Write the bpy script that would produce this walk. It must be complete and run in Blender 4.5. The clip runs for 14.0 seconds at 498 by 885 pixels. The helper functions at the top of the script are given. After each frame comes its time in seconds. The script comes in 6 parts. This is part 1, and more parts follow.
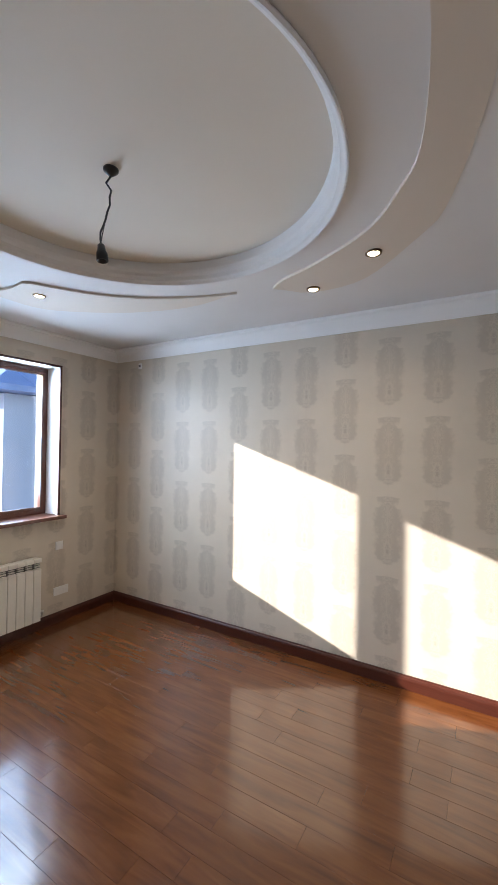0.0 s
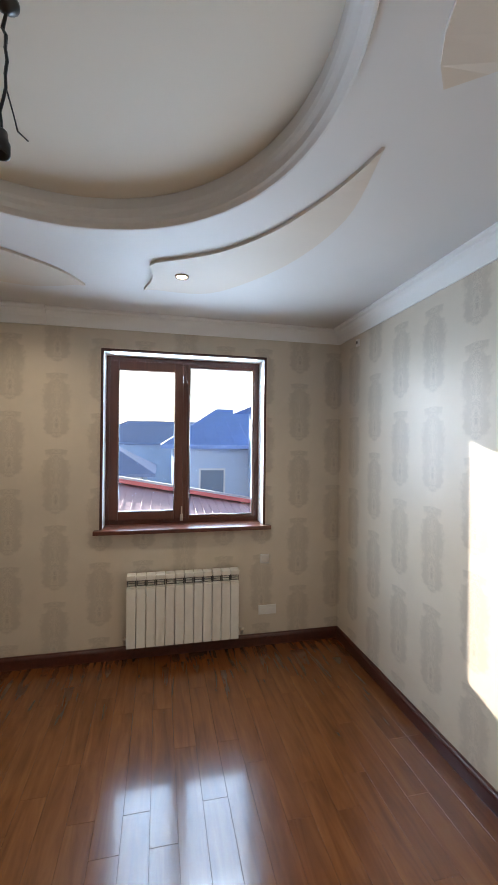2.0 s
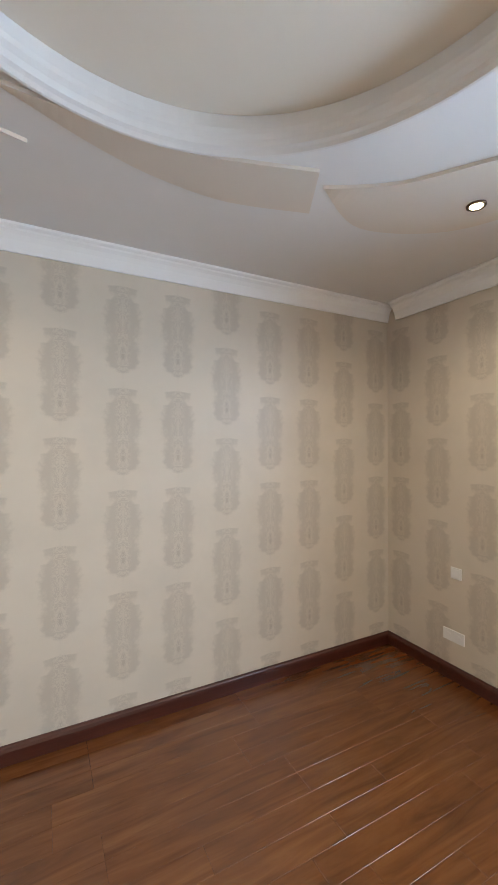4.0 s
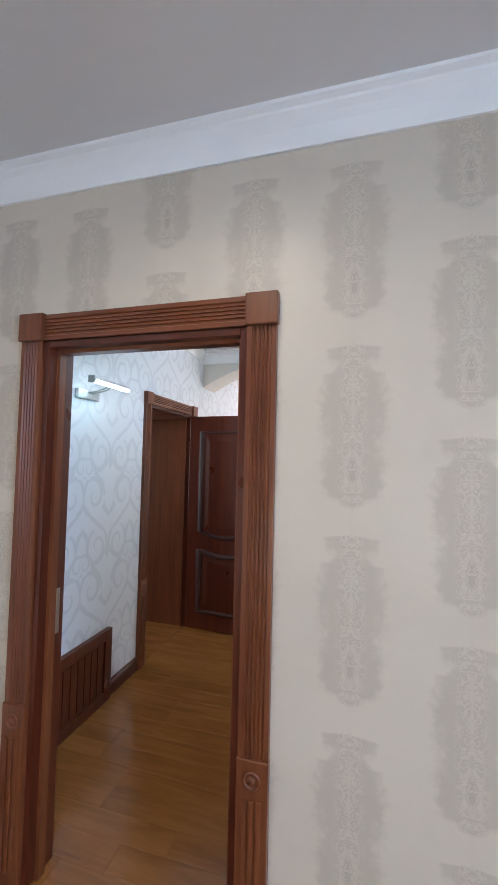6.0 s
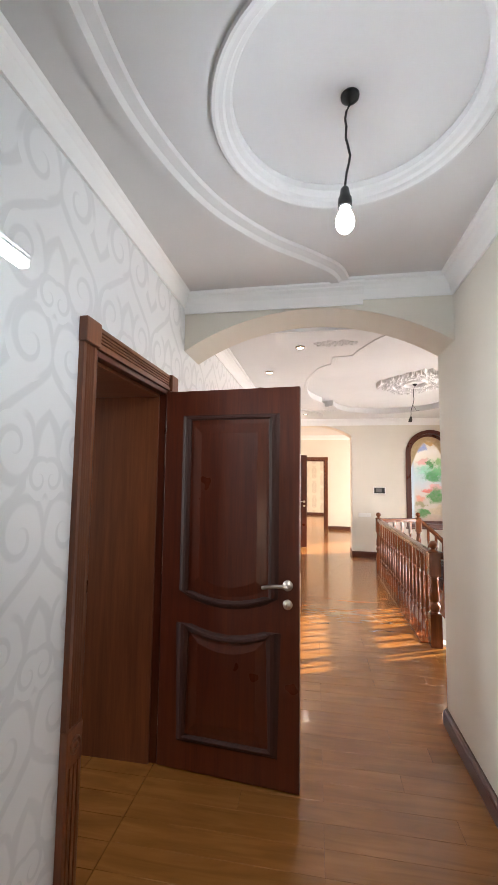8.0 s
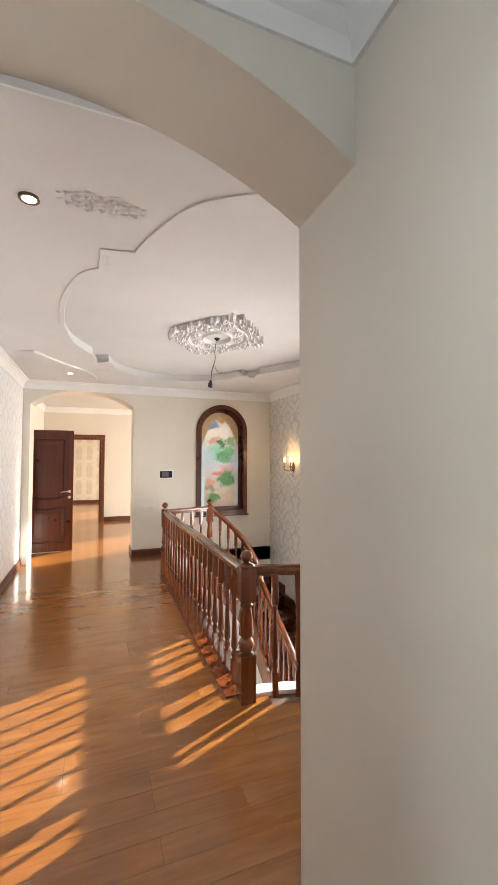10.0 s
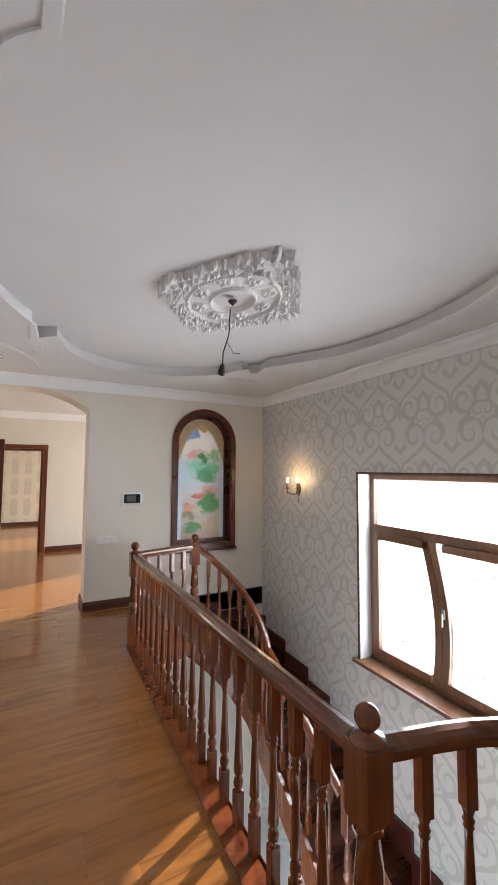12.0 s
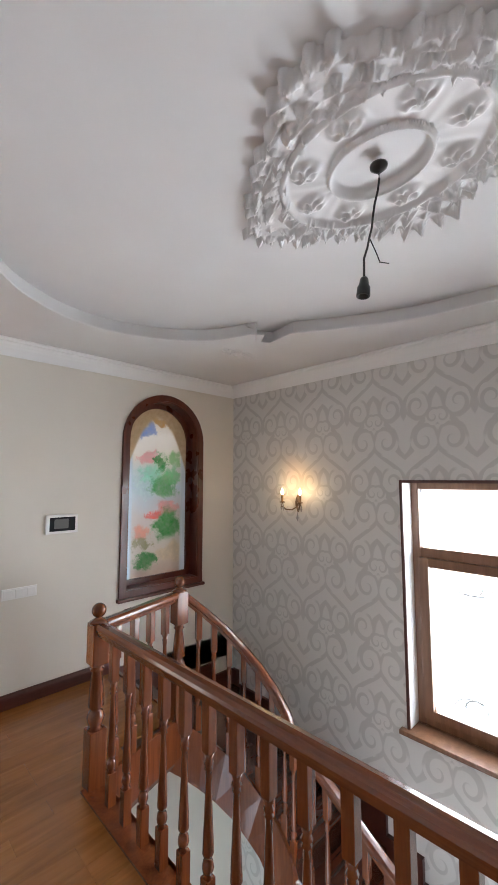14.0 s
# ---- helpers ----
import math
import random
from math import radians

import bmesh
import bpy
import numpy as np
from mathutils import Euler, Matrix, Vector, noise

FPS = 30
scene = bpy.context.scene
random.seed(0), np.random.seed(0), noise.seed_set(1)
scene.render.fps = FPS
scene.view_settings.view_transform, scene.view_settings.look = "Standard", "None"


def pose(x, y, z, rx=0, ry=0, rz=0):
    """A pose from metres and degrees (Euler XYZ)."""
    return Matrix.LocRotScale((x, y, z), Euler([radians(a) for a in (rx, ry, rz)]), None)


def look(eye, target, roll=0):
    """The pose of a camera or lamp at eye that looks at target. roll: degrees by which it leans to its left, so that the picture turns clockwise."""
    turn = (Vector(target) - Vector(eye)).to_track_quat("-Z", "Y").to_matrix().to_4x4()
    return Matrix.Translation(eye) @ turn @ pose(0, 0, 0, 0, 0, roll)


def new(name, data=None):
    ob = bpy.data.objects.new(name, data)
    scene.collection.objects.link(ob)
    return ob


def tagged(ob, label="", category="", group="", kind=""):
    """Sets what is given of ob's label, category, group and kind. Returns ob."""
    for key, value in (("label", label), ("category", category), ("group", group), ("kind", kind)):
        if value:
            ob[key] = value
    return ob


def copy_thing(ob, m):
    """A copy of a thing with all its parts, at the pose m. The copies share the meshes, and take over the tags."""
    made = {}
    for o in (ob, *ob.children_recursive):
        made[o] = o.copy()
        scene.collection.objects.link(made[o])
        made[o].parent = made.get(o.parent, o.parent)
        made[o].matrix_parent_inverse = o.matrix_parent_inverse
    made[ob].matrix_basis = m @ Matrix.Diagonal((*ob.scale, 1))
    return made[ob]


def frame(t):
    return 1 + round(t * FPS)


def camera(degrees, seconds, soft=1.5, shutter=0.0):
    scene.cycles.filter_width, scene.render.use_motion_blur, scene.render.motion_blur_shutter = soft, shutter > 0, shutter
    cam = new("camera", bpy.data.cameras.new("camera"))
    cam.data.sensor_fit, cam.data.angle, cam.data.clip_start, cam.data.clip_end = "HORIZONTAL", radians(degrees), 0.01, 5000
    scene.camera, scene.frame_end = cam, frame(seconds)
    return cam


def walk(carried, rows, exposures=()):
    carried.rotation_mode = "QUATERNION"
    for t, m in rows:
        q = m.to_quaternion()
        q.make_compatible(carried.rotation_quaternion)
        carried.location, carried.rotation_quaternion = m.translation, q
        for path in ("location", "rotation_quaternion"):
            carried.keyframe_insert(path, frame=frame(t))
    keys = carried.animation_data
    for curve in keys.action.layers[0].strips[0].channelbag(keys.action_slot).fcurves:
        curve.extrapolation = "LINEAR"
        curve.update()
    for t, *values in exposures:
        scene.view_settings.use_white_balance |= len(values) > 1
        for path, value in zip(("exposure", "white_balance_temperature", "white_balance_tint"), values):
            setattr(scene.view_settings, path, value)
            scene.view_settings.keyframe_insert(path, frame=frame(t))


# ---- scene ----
cam = camera(63.8, 14.0)

PATH = [
    (0, (-0.202, -0.742, 1.756), (0.82, -2.461, 1.772), 0.9),
    (0.5, (-0.285, -1.13, 1.747), (1.021, -2.645, 1.761), 0.9),
    (1, (-0.242, -1.533, 1.752), (1.317, -2.785, 1.761), 1.0),
    (1.5, (-0.146, -1.917, 1.764), (1.64, -2.817, 1.767), 1.0),
    (2, (0.004, -2.272, 1.757), (1.957, -2.706, 1.762), 0.6),
    (2.5, (0.284, -2.467, 1.765), (2.277, -2.304, 1.762), 0.4),
    (2.7, (0.375, -2.525, 1.752), (2.331, -2.109, 1.755), 0.2),
    (4.8, (0.919, -2.128, 1.63), (0.985, -0.129, 1.653), 1.0),
    (5, (0.896, -1.995, 1.624), (0.798, 0.002, 1.659), 1.5),
    (5.5, (0.766, -1.648, 1.609), (0.378, 0.313, 1.659), 1.1),
    (6, (0.614, -1.295, 1.618), (0.068, 0.627, 1.707), 1.3),
    (6.5, (0.332, -0.984, 1.597), (-0.276, 0.916, 1.739), 1.1),
    (7, (0.141, -0.651, 1.535), (-0.457, 1.249, 1.711), 1.0),
    (7.5, (-0.058, -0.192, 1.532), (-0.567, 1.734, 1.712), 0.9),
    (8, (-0.173, 0.158, 1.558), (-0.502, 2.124, 1.724), 0.7),
    (8.5, (-0.181, 0.603, 1.554), (-0.24, 2.597, 1.698), 0.5),
    (9, (-0.158, 1.016, 1.537), (0.095, 2.996, 1.654), 0.5),
    (9.2, (-0.125, 1.148, 1.535), (0.252, 3.109, 1.638), 0.4),
    (11.3, (0.063, 2.82, 1.659), (0.943, 4.613, 1.764), 0.3),
    (11.5, (0.048, 2.953, 1.662), (0.935, 4.742, 1.779), 0.4),
    (12, (0.016, 3.311, 1.668), (0.944, 5.077, 1.805), 0.4),
    (12.5, (-0.015, 3.758, 1.679), (0.978, 5.487, 1.834), 0.2),
    (13, (-0.114, 4.195, 1.673), (0.974, 5.865, 1.84), 0.1),
    (13.5, (-0.126, 4.609, 1.646), (1.085, 6.192, 1.823), 0.0),
    (14, (-0.161, 5.043, 1.661), (1.237, 6.462, 1.844), 0.0),
]
walk(cam, [(t, look(eye, target, roll)) for t, eye, target, roll in PATH],
     exposures=[(0, 1.75, 6700, 12), (1.2, 1.5, 6400, 11), (2.7, 1.85, 7300, 9), (4.8, 2.45, 6200, 9), (6.5, 2.4, 6000, 12), (7.2, 2.45, 6000, 14), (7.6, 2.4, 6500, 14), (9.2, 2.4, 7300, 12), (11.3, 1.5, 6100, 10), (14, 1.6, 6000, 9)])

# ---------------------------------------------------------------- light
SUN_WAY = Vector((-2.22, -1.0, -0.78)).normalized()
world = bpy.data.worlds.new("sky")
scene.world = world
world.use_nodes = True
wn = world.node_tree
sky = wn.nodes.new("ShaderNodeTexSky")
sky.sky_type = "NISHITA"
sky.sun_disc = False
sky.sun_elevation = radians(17.8)
sky.sun_rotation = math.atan2(2.22, 1.0)
wn.nodes["Background"].inputs["Strength"].default_value = 0.10
wn.links.new(sky.outputs[0], wn.nodes["Background"].inputs["Color"])

sun = new("sun", bpy.data.lights.new("sun", "SUN"))
sun.data.energy = 5.0
sun.data.angle = radians(0.5)
sun.data.color = (1.0, 0.96, 0.91)
sun.matrix_world = look((30, 12, 9), Vector((30, 12, 9)) + SUN_WAY)


def fill_light(x, y, z, w, h, watts, color, way=(-1, 0, -0.1)):
    lamp = new("daylight_fill", bpy.data.lights.new("daylight_fill", "AREA"))
    lamp.data.shape = "RECTANGLE"
    lamp.data.size, lamp.data.size_y = w, h
    lamp.data.energy, lamp.data.color = watts, color
    lamp.data.spread = radians(150)
    lamp.matrix_world = look((x, y, z), Vector((x, y, z)) + Vector(way))
    return lamp


fill_light(3.74, -2.49, 1.85, 1.25, 1.35, 27, (0.54, 0.74, 1.0), (-1, 0, -0.32))
fill_light(3.32, 5.70, 0.75, 1.45, 1.75, 29, (0.95, 0.97, 1.0), (-1, 0, -0.2))
fill_light(0.72, 5.6, -2.0, 2.2, 1.8, 13, (0.9, 0.95, 1.0), (1, 0, -0.25))      # unseen opening, added to brighten the lower storey
# unseen side-room window, added to light the room behind door 2
fill_light(-3.3, 2.0, 1.6, 1.35, 1.35, 4, (0.9, 0.95, 1.0), (1, 0, -0.3))
fill_light(3.9, 11.0, 1.5, 1.5, 1.5, 42, (1.0, 0.95, 0.87), (-1, 0, -0.4))
fill_light(2.9, 15.0, 1.5, 1.5, 1.5, 42, (1.0, 0.93, 0.82), (-1, 0, -0.4))


def point(name, x, y, z, watts, color, size):
    lamp = new(name, bpy.data.lights.new(name, "POINT"))
    lamp.data.energy, lamp.data.color, lamp.data.shadow_soft_size = watts, color, size
    lamp.location = (x, y, z)


bulb = new("bulb_light", bpy.data.lights.new("bulb_light", "SPOT"))      # a bulb that shines mostly downwards
bulb.data.energy, bulb.data.color, bulb.data.shadow_soft_size = 2.9, (0.74, 0.87, 1.0), 0.05
bulb.data.spot_size, bulb.data.spot_blend = radians(178), 0.5
bulb.location = (-0.077, 1.465, 2.40)
point("picture_lamp_light", -0.84, 0.80, 1.98, 0.09, (0.35, 0.85, 1.0), 0.05)
for sx, sy, sz, watts in ((0.787, -3.20, 2.75, 2.5), (0.323, -2.885, 2.75, 4), (2.517, -2.393, 2.75, 6), (2.66, -1.25, 2.75, 8), (0.17, -0.86, 2.75, 6), (-0.31, 3.75, 2.70, 1.2), (-0.69, 4.59, 2.70, 1.2), (-0.36, 7.68, 2.68, 1.2)):
    down = new("spot_light", bpy.data.lights.new("spot_light", "SPOT"))
    down.data.energy, down.data.color, down.data.shadow_soft_size = watts, (1.0, 0.86, 0.68), 0.03
    down.data.spot_size, down.data.spot_blend = radians(160), 1.0
    down.location = (sx, sy, sz)
point("sconce_light", 2.80, 7.55, 1.68, 0.42, (1.0, 0.52, 0.18), 0.03)

# ---------------------------------------------------------------- materials


class Mat:
    """A small node-graph writer."""

    def __init__(self, name):
        self.m = bpy.data.materials.new(name)
        self.m.use_nodes = True
        self.t = self.m.node_tree
        self.bsdf = self.t.nodes["Principled BSDF"]
        self.co = self.t.nodes.new("ShaderNodeTexCoord")

    def link(self, a, b):
        self.t.links.new(a, b)

    def put(self, sock, v):
        if isinstance(v, bpy.types.NodeSocket):
            self.link(v, sock)
        else:
            sock.default_value = v

    def math(self, op, a, b=0.0, c=0.0):
        n = self.t.nodes.new("ShaderNodeMath")
        n.operation = op
        for i, v in enumerate((a, b, c)):
            self.put(n.inputs[i], v)
        return n.outputs[0]

    def noise(self, vec, scale, detail=3.0, rough=0.55, distort=0.0):
        n = self.t.nodes.new("ShaderNodeTexNoise")
        self.link(vec, n.inputs["Vector"])
        n.inputs["Scale"].default_value = scale
        n.inputs["Detail"].default_value = detail
        n.inputs["Roughness"].default_value = rough
        n.inputs["Distortion"].default_value = distort
        return n.outputs["Fac"]

    def scaled(self, vec, sx, sy, sz):
        n = self.t.nodes.new("ShaderNodeMapping")
        n.inputs["Scale"].default_value = (sx, sy, sz)
        self.link(vec, n.inputs["Vector"])
        return n.outputs[0]

    def xyz(self, vec):
        n = self.t.nodes.new("ShaderNodeSeparateXYZ")
        self.link(vec, n.inputs[0])
        return n.outputs

    def vec(self, x, y, z):
        n = self.t.nodes.new("ShaderNodeCombineXYZ")
        for i, v in enumerate((x, y, z)):
            self.put(n.inputs[i], v)
        return n.outputs[0]

    def ramp(self, fac, stops):
        n = self.t.nodes.new("ShaderNodeValToRGB")
        while len(n.color_ramp.elements) < len(stops):
            n.color_ramp.elements.new(0.5)
        for e, (p, c) in zip(n.color_ramp.elements, stops):
            e.position, e.color = p, (*c, 1)
        self.link(fac, n.inputs[0])
        return n.outputs[0]

    def mix(self, fac, a, b, kind="MIX"):
        n = self.t.nodes.new("ShaderNodeMix")
        n.data_type, n.blend_type = "RGBA", kind
        self.put(n.inputs[0], fac)
        for sock, v in ((n.inputs[6], a), (n.inputs[7], b)):
            self.put(sock, (*v, 1) if isinstance(v, tuple) else v)
        return n.outputs[2]

    def step(self, v, lo, hi):
        n = self.t.nodes.new("ShaderNodeMapRange")
        n.interpolation_type = "SMOOTHSTEP"
        self.put(n.inputs[0], v)
        n.inputs[1].default_value, n.inputs[2].default_value = lo, hi
        return n.outputs[0]

    def bump(self, h, strength, dist=0.01):
        n = self.t.nodes.new("ShaderNodeBump")
        n.inputs["Strength"].default_value = strength
        n.inputs["Distance"].default_value = dist
        self.link(h, n.inputs["Height"])
        self.link(n.outputs[0], self.bsdf.inputs["Normal"])

    def done(self, color=None, rough=0.5, metal=0.0, coat=0.0):
        if color is not None:
            self.put(self.bsdf.inputs["Base Color"], (*color, 1) if isinstance(color, tuple) else color)
        self.put(self.bsdf.inputs["Roughness"], rough)
        self.bsdf.inputs["Metallic"].default_value = metal
        self.bsdf.inputs["Coat Weight"].default_value = coat
        self.bsdf.inputs["Coat Roughness"].default_value = 0.08
        return self.m


def wood(name, dark, light, rough=0.3, axis="z", coat=0.3, grain=1.0):
    m = Mat(name)
    s = {"x": (1.2, 22, 22), "y": (22, 1.2, 22), "z": (22, 22, 1.2)}[axis]
    v = m.scaled(m.co.outputs["Object"], *[k * grain for k in s])
    n = m.noise(v, 1.0, 5, 0.6, 0.6)
    fine = m.noise(v, 5.0, 2, 0.5)
    f = m.math("ADD", m.math("MULTIPLY", n, 0.75), m.math("MULTIPLY", fine, 0.25))
    col = m.ramp(f, [(0.3, dark), (0.55, tuple((a + b) / 2 for a, b in zip(dark, light))), (0.75, light)])
    info = m.t.nodes.new("ShaderNodeObjectInfo")
    col = m.mix(m.math("MULTIPLY", info.outputs["Random"], 0.18), col, tuple(c * 0.6 for c in dark))
    smudge = m.noise(m.co.outputs["Object"], 3.0, 3)
    m.bump(f, 0.08, 0.004)
    return m.done(col, m.math("ADD", m.math("MULTIPLY", smudge, 0.16), rough - 0.08), coat=coat)


def plank_wood(name, tones):
    """Lacquered laminate boards along x, each with its own tone and grain."""
    m = Mat(name)
    info = m.t.nodes.new("ShaderNodeObjectInfo")
    shift = m.t.nodes.new("ShaderNodeVectorMath")
    shift.operation = "ADD"
    m.link(m.co.outputs["Object"], shift.inputs[0])
    r = info.outputs["Random"]
    m.link(m.vec(m.math("MULTIPLY", r, 31.0), m.math("MULTIPLY", r, 17.0), 0.0), shift.inputs[1])
    v = m.scaled(shift.outputs[0], 1.6, 15.0, 4.0)
    n = m.noise(v, 1.0, 5, 0.6, 0.9)
    big = m.noise(m.scaled(shift.outputs[0], 2.0, 4.0, 1.0), 1.3, 2)
    f = m.math("ADD", m.math("MULTIPLY", n, 0.7), m.math("MULTIPLY", big, 0.3))
    col = m.ramp(f, [(0.32, tones[0]), (0.5, tones[1]), (0.7, tones[2])])
    col = m.mix(m.math("MULTIPLY", r, 0.2), col, tones[0])
    m.bump(n, 0.012, 0.002)
    wear = m.noise(m.co.outputs["Object"], 5.0, 3)
    return m.done(col, m.math("ADD", m.math("MULTIPLY", wear, 0.08), 0.17), coat=0.45)


def plaster(name, color, rough=0.65, relief=0.05):
    m = Mat(name)
    big = m.noise(m.co.outputs["Object"], 0.9, 3)
    fine = m.noise(m.co.outputs["Object"], 130.0, 2)
    col = m.mix(m.step(big, 0.3, 0.75), tuple(c * 0.95 for c in color), tuple(min(1, c * 1.03) for c in color))
    m.bump(fine, relief, 0.003)
    return m.done(col, rough)


def wall_axes(m):
    x, y, z = m.xyz(m.co.outputs["Object"])
    return m.math("ADD", x, y), z


def medallion_paper(name, ground, motif, shine):
    """Wallpaper with upright damask medallions 0.335 m apart; in every roll of three the middle one is dropped."""
    m = Mat(name)
    u, z = wall_axes(m)
    cu = m.math("DIVIDE", m.math("SUBTRACT", u, 0.7515), 0.335)
    middle = m.math("LESS_THAN", m.math("FLOORED_MODULO", m.math("FLOOR", cu), 3.0), 0.5)
    du = m.math("MULTIPLY", m.math("SUBTRACT", m.math("FRACT", cu), 0.5), 0.335)
    v = m.math("FRACT", m.math("SUBTRACT", m.math("DIVIDE", m.math("SUBTRACT", z, 1.43), 0.60), m.math("MULTIPLY", middle, 0.515)))
    au = m.math("ABSOLUTE", du)
    cell = m.vec(au, m.math("MULTIPLY", v, 0.60), 0.0)
    lobes = m.noise(cell, 24.0, 3, 0.6, 0.3)
    curls = m.noise(cell, 38.0, 2, 0.5, 1.6)
    # half width along the height: fan foot, broad belly, waist, neck and two horns
    wide = m.t.nodes.new("ShaderNodeFloatCurve")
    m.link(v, wide.inputs["Value"])
    cv = wide.mapping.curves[0]
    cv.points[0].location, cv.points[1].location = (0.0, 0.0), (1.0, 0.0)
    for p in ((0.06, 0.0), (0.085, 0.36), (0.12, 0.62), (0.16, 0.86), (0.26, 1.0), (0.38, 0.84), (0.52, 0.98), (0.68, 1.0), (0.78, 0.84), (0.815, 0.56), (0.85, 0.66), (0.90, 0.80), (0.925, 0.66), (0.95, 0.0)):
        cv.points.new(*p)
    wide.mapping.update()
    half = m.math("MULTIPLY", wide.outputs[0], 0.108)
    rag = m.math("ADD", m.math("SUBTRACT", half, au), m.math("MULTIPLY", m.math("SUBTRACT", lobes, 0.5), 0.085))
    shape = m.step(rag, -0.012, 0.034)
    core = m.step(rag, 0.03, 0.10)
    # pale leaf veins round the spine, and a small dark drop in the belly
    line = m.math("SUBTRACT", 1.0, m.step(m.math("ABSOLUTE", m.math("SUBTRACT", curls, 0.5)), 0.02, 0.09))
    line = m.math("MULTIPLY", line, m.math("SUBTRACT", 1.0, m.step(au, 0.02, 0.06)))
    py = m.math("DIVIDE", m.math("SUBTRACT", v, 0.27), 0.085)
    px = m.math("DIVIDE", au, 0.020)
    ring = m.math("SQRT", m.math("ADD", m.math("MULTIPLY", px, px), m.math("MULTIPLY", py, py)))
    rim = m.math("SUBTRACT", 1.0, m.step(m.math("ABSOLUTE", m.math("SUBTRACT", ring, 1.05)), 0.05, 0.40))
    drop = m.math("SUBTRACT", 1.0, m.step(ring, 0.55, 0.95))
    stalk = m.math("MULTIPLY", m.math("SUBTRACT", 1.0, m.step(m.math("ADD", au, m.math("MULTIPLY", m.math("SUBTRACT", lobes, 0.5), 0.03)), 0.003, 0.010)), m.step(m.math("ABSOLUTE", m.math("SUBTRACT", v, 0.66)), 0.17, 0.10))
    light = m.math("MULTIPLY", m.math("MAXIMUM", m.math("MAXIMUM", line, m.math("MULTIPLY", rim, 0.55)), m.math("MULTIPLY", stalk, 0.8)), shape)
    cloud = m.noise(m.co.outputs["Object"], 2.2, 4, 0.6)
    base = m.mix(m.step(cloud, 0.35, 0.7), ground, tuple(c * 0.93 for c in ground))
    dark = m.mix(m.math("MULTIPLY", core, 0.35), motif, tuple(c * 0.90 for c in motif))
    dark = m.mix(m.math("MULTIPLY", drop, 0.5), dark, tuple(c * 0.78 for c in motif))
    dark = m.mix(m.math("MULTIPLY", light, 0.42), dark, tuple(min(1, c * 1.10) for c in ground))
    col = m.mix(m.math("MULTIPLY", shape, 0.82), base, dark)
    weave = m.noise(m.scaled(m.co.outputs["Object"], 60, 60, 240), 1.0, 2)
    m.bump(m.math("ADD", m.math("MULTIPLY", weave, 0.3), m.math("MULTIPLY", light, 0.7)), 0.10, 0.003)
    return m.done(col, m.math("SUBTRACT", shine, m.math("MULTIPLY", light, 0.1)))


SCROLLS = ((0.158, 0.165, 1.0, 0.105), (0.112, 0.440, -1.0, 0.092), (0.228, 0.340, 1.0, 0.058), (0.158, 0.765, 1.0, 0.105), (0.112, -0.160, -1.0, 0.092))


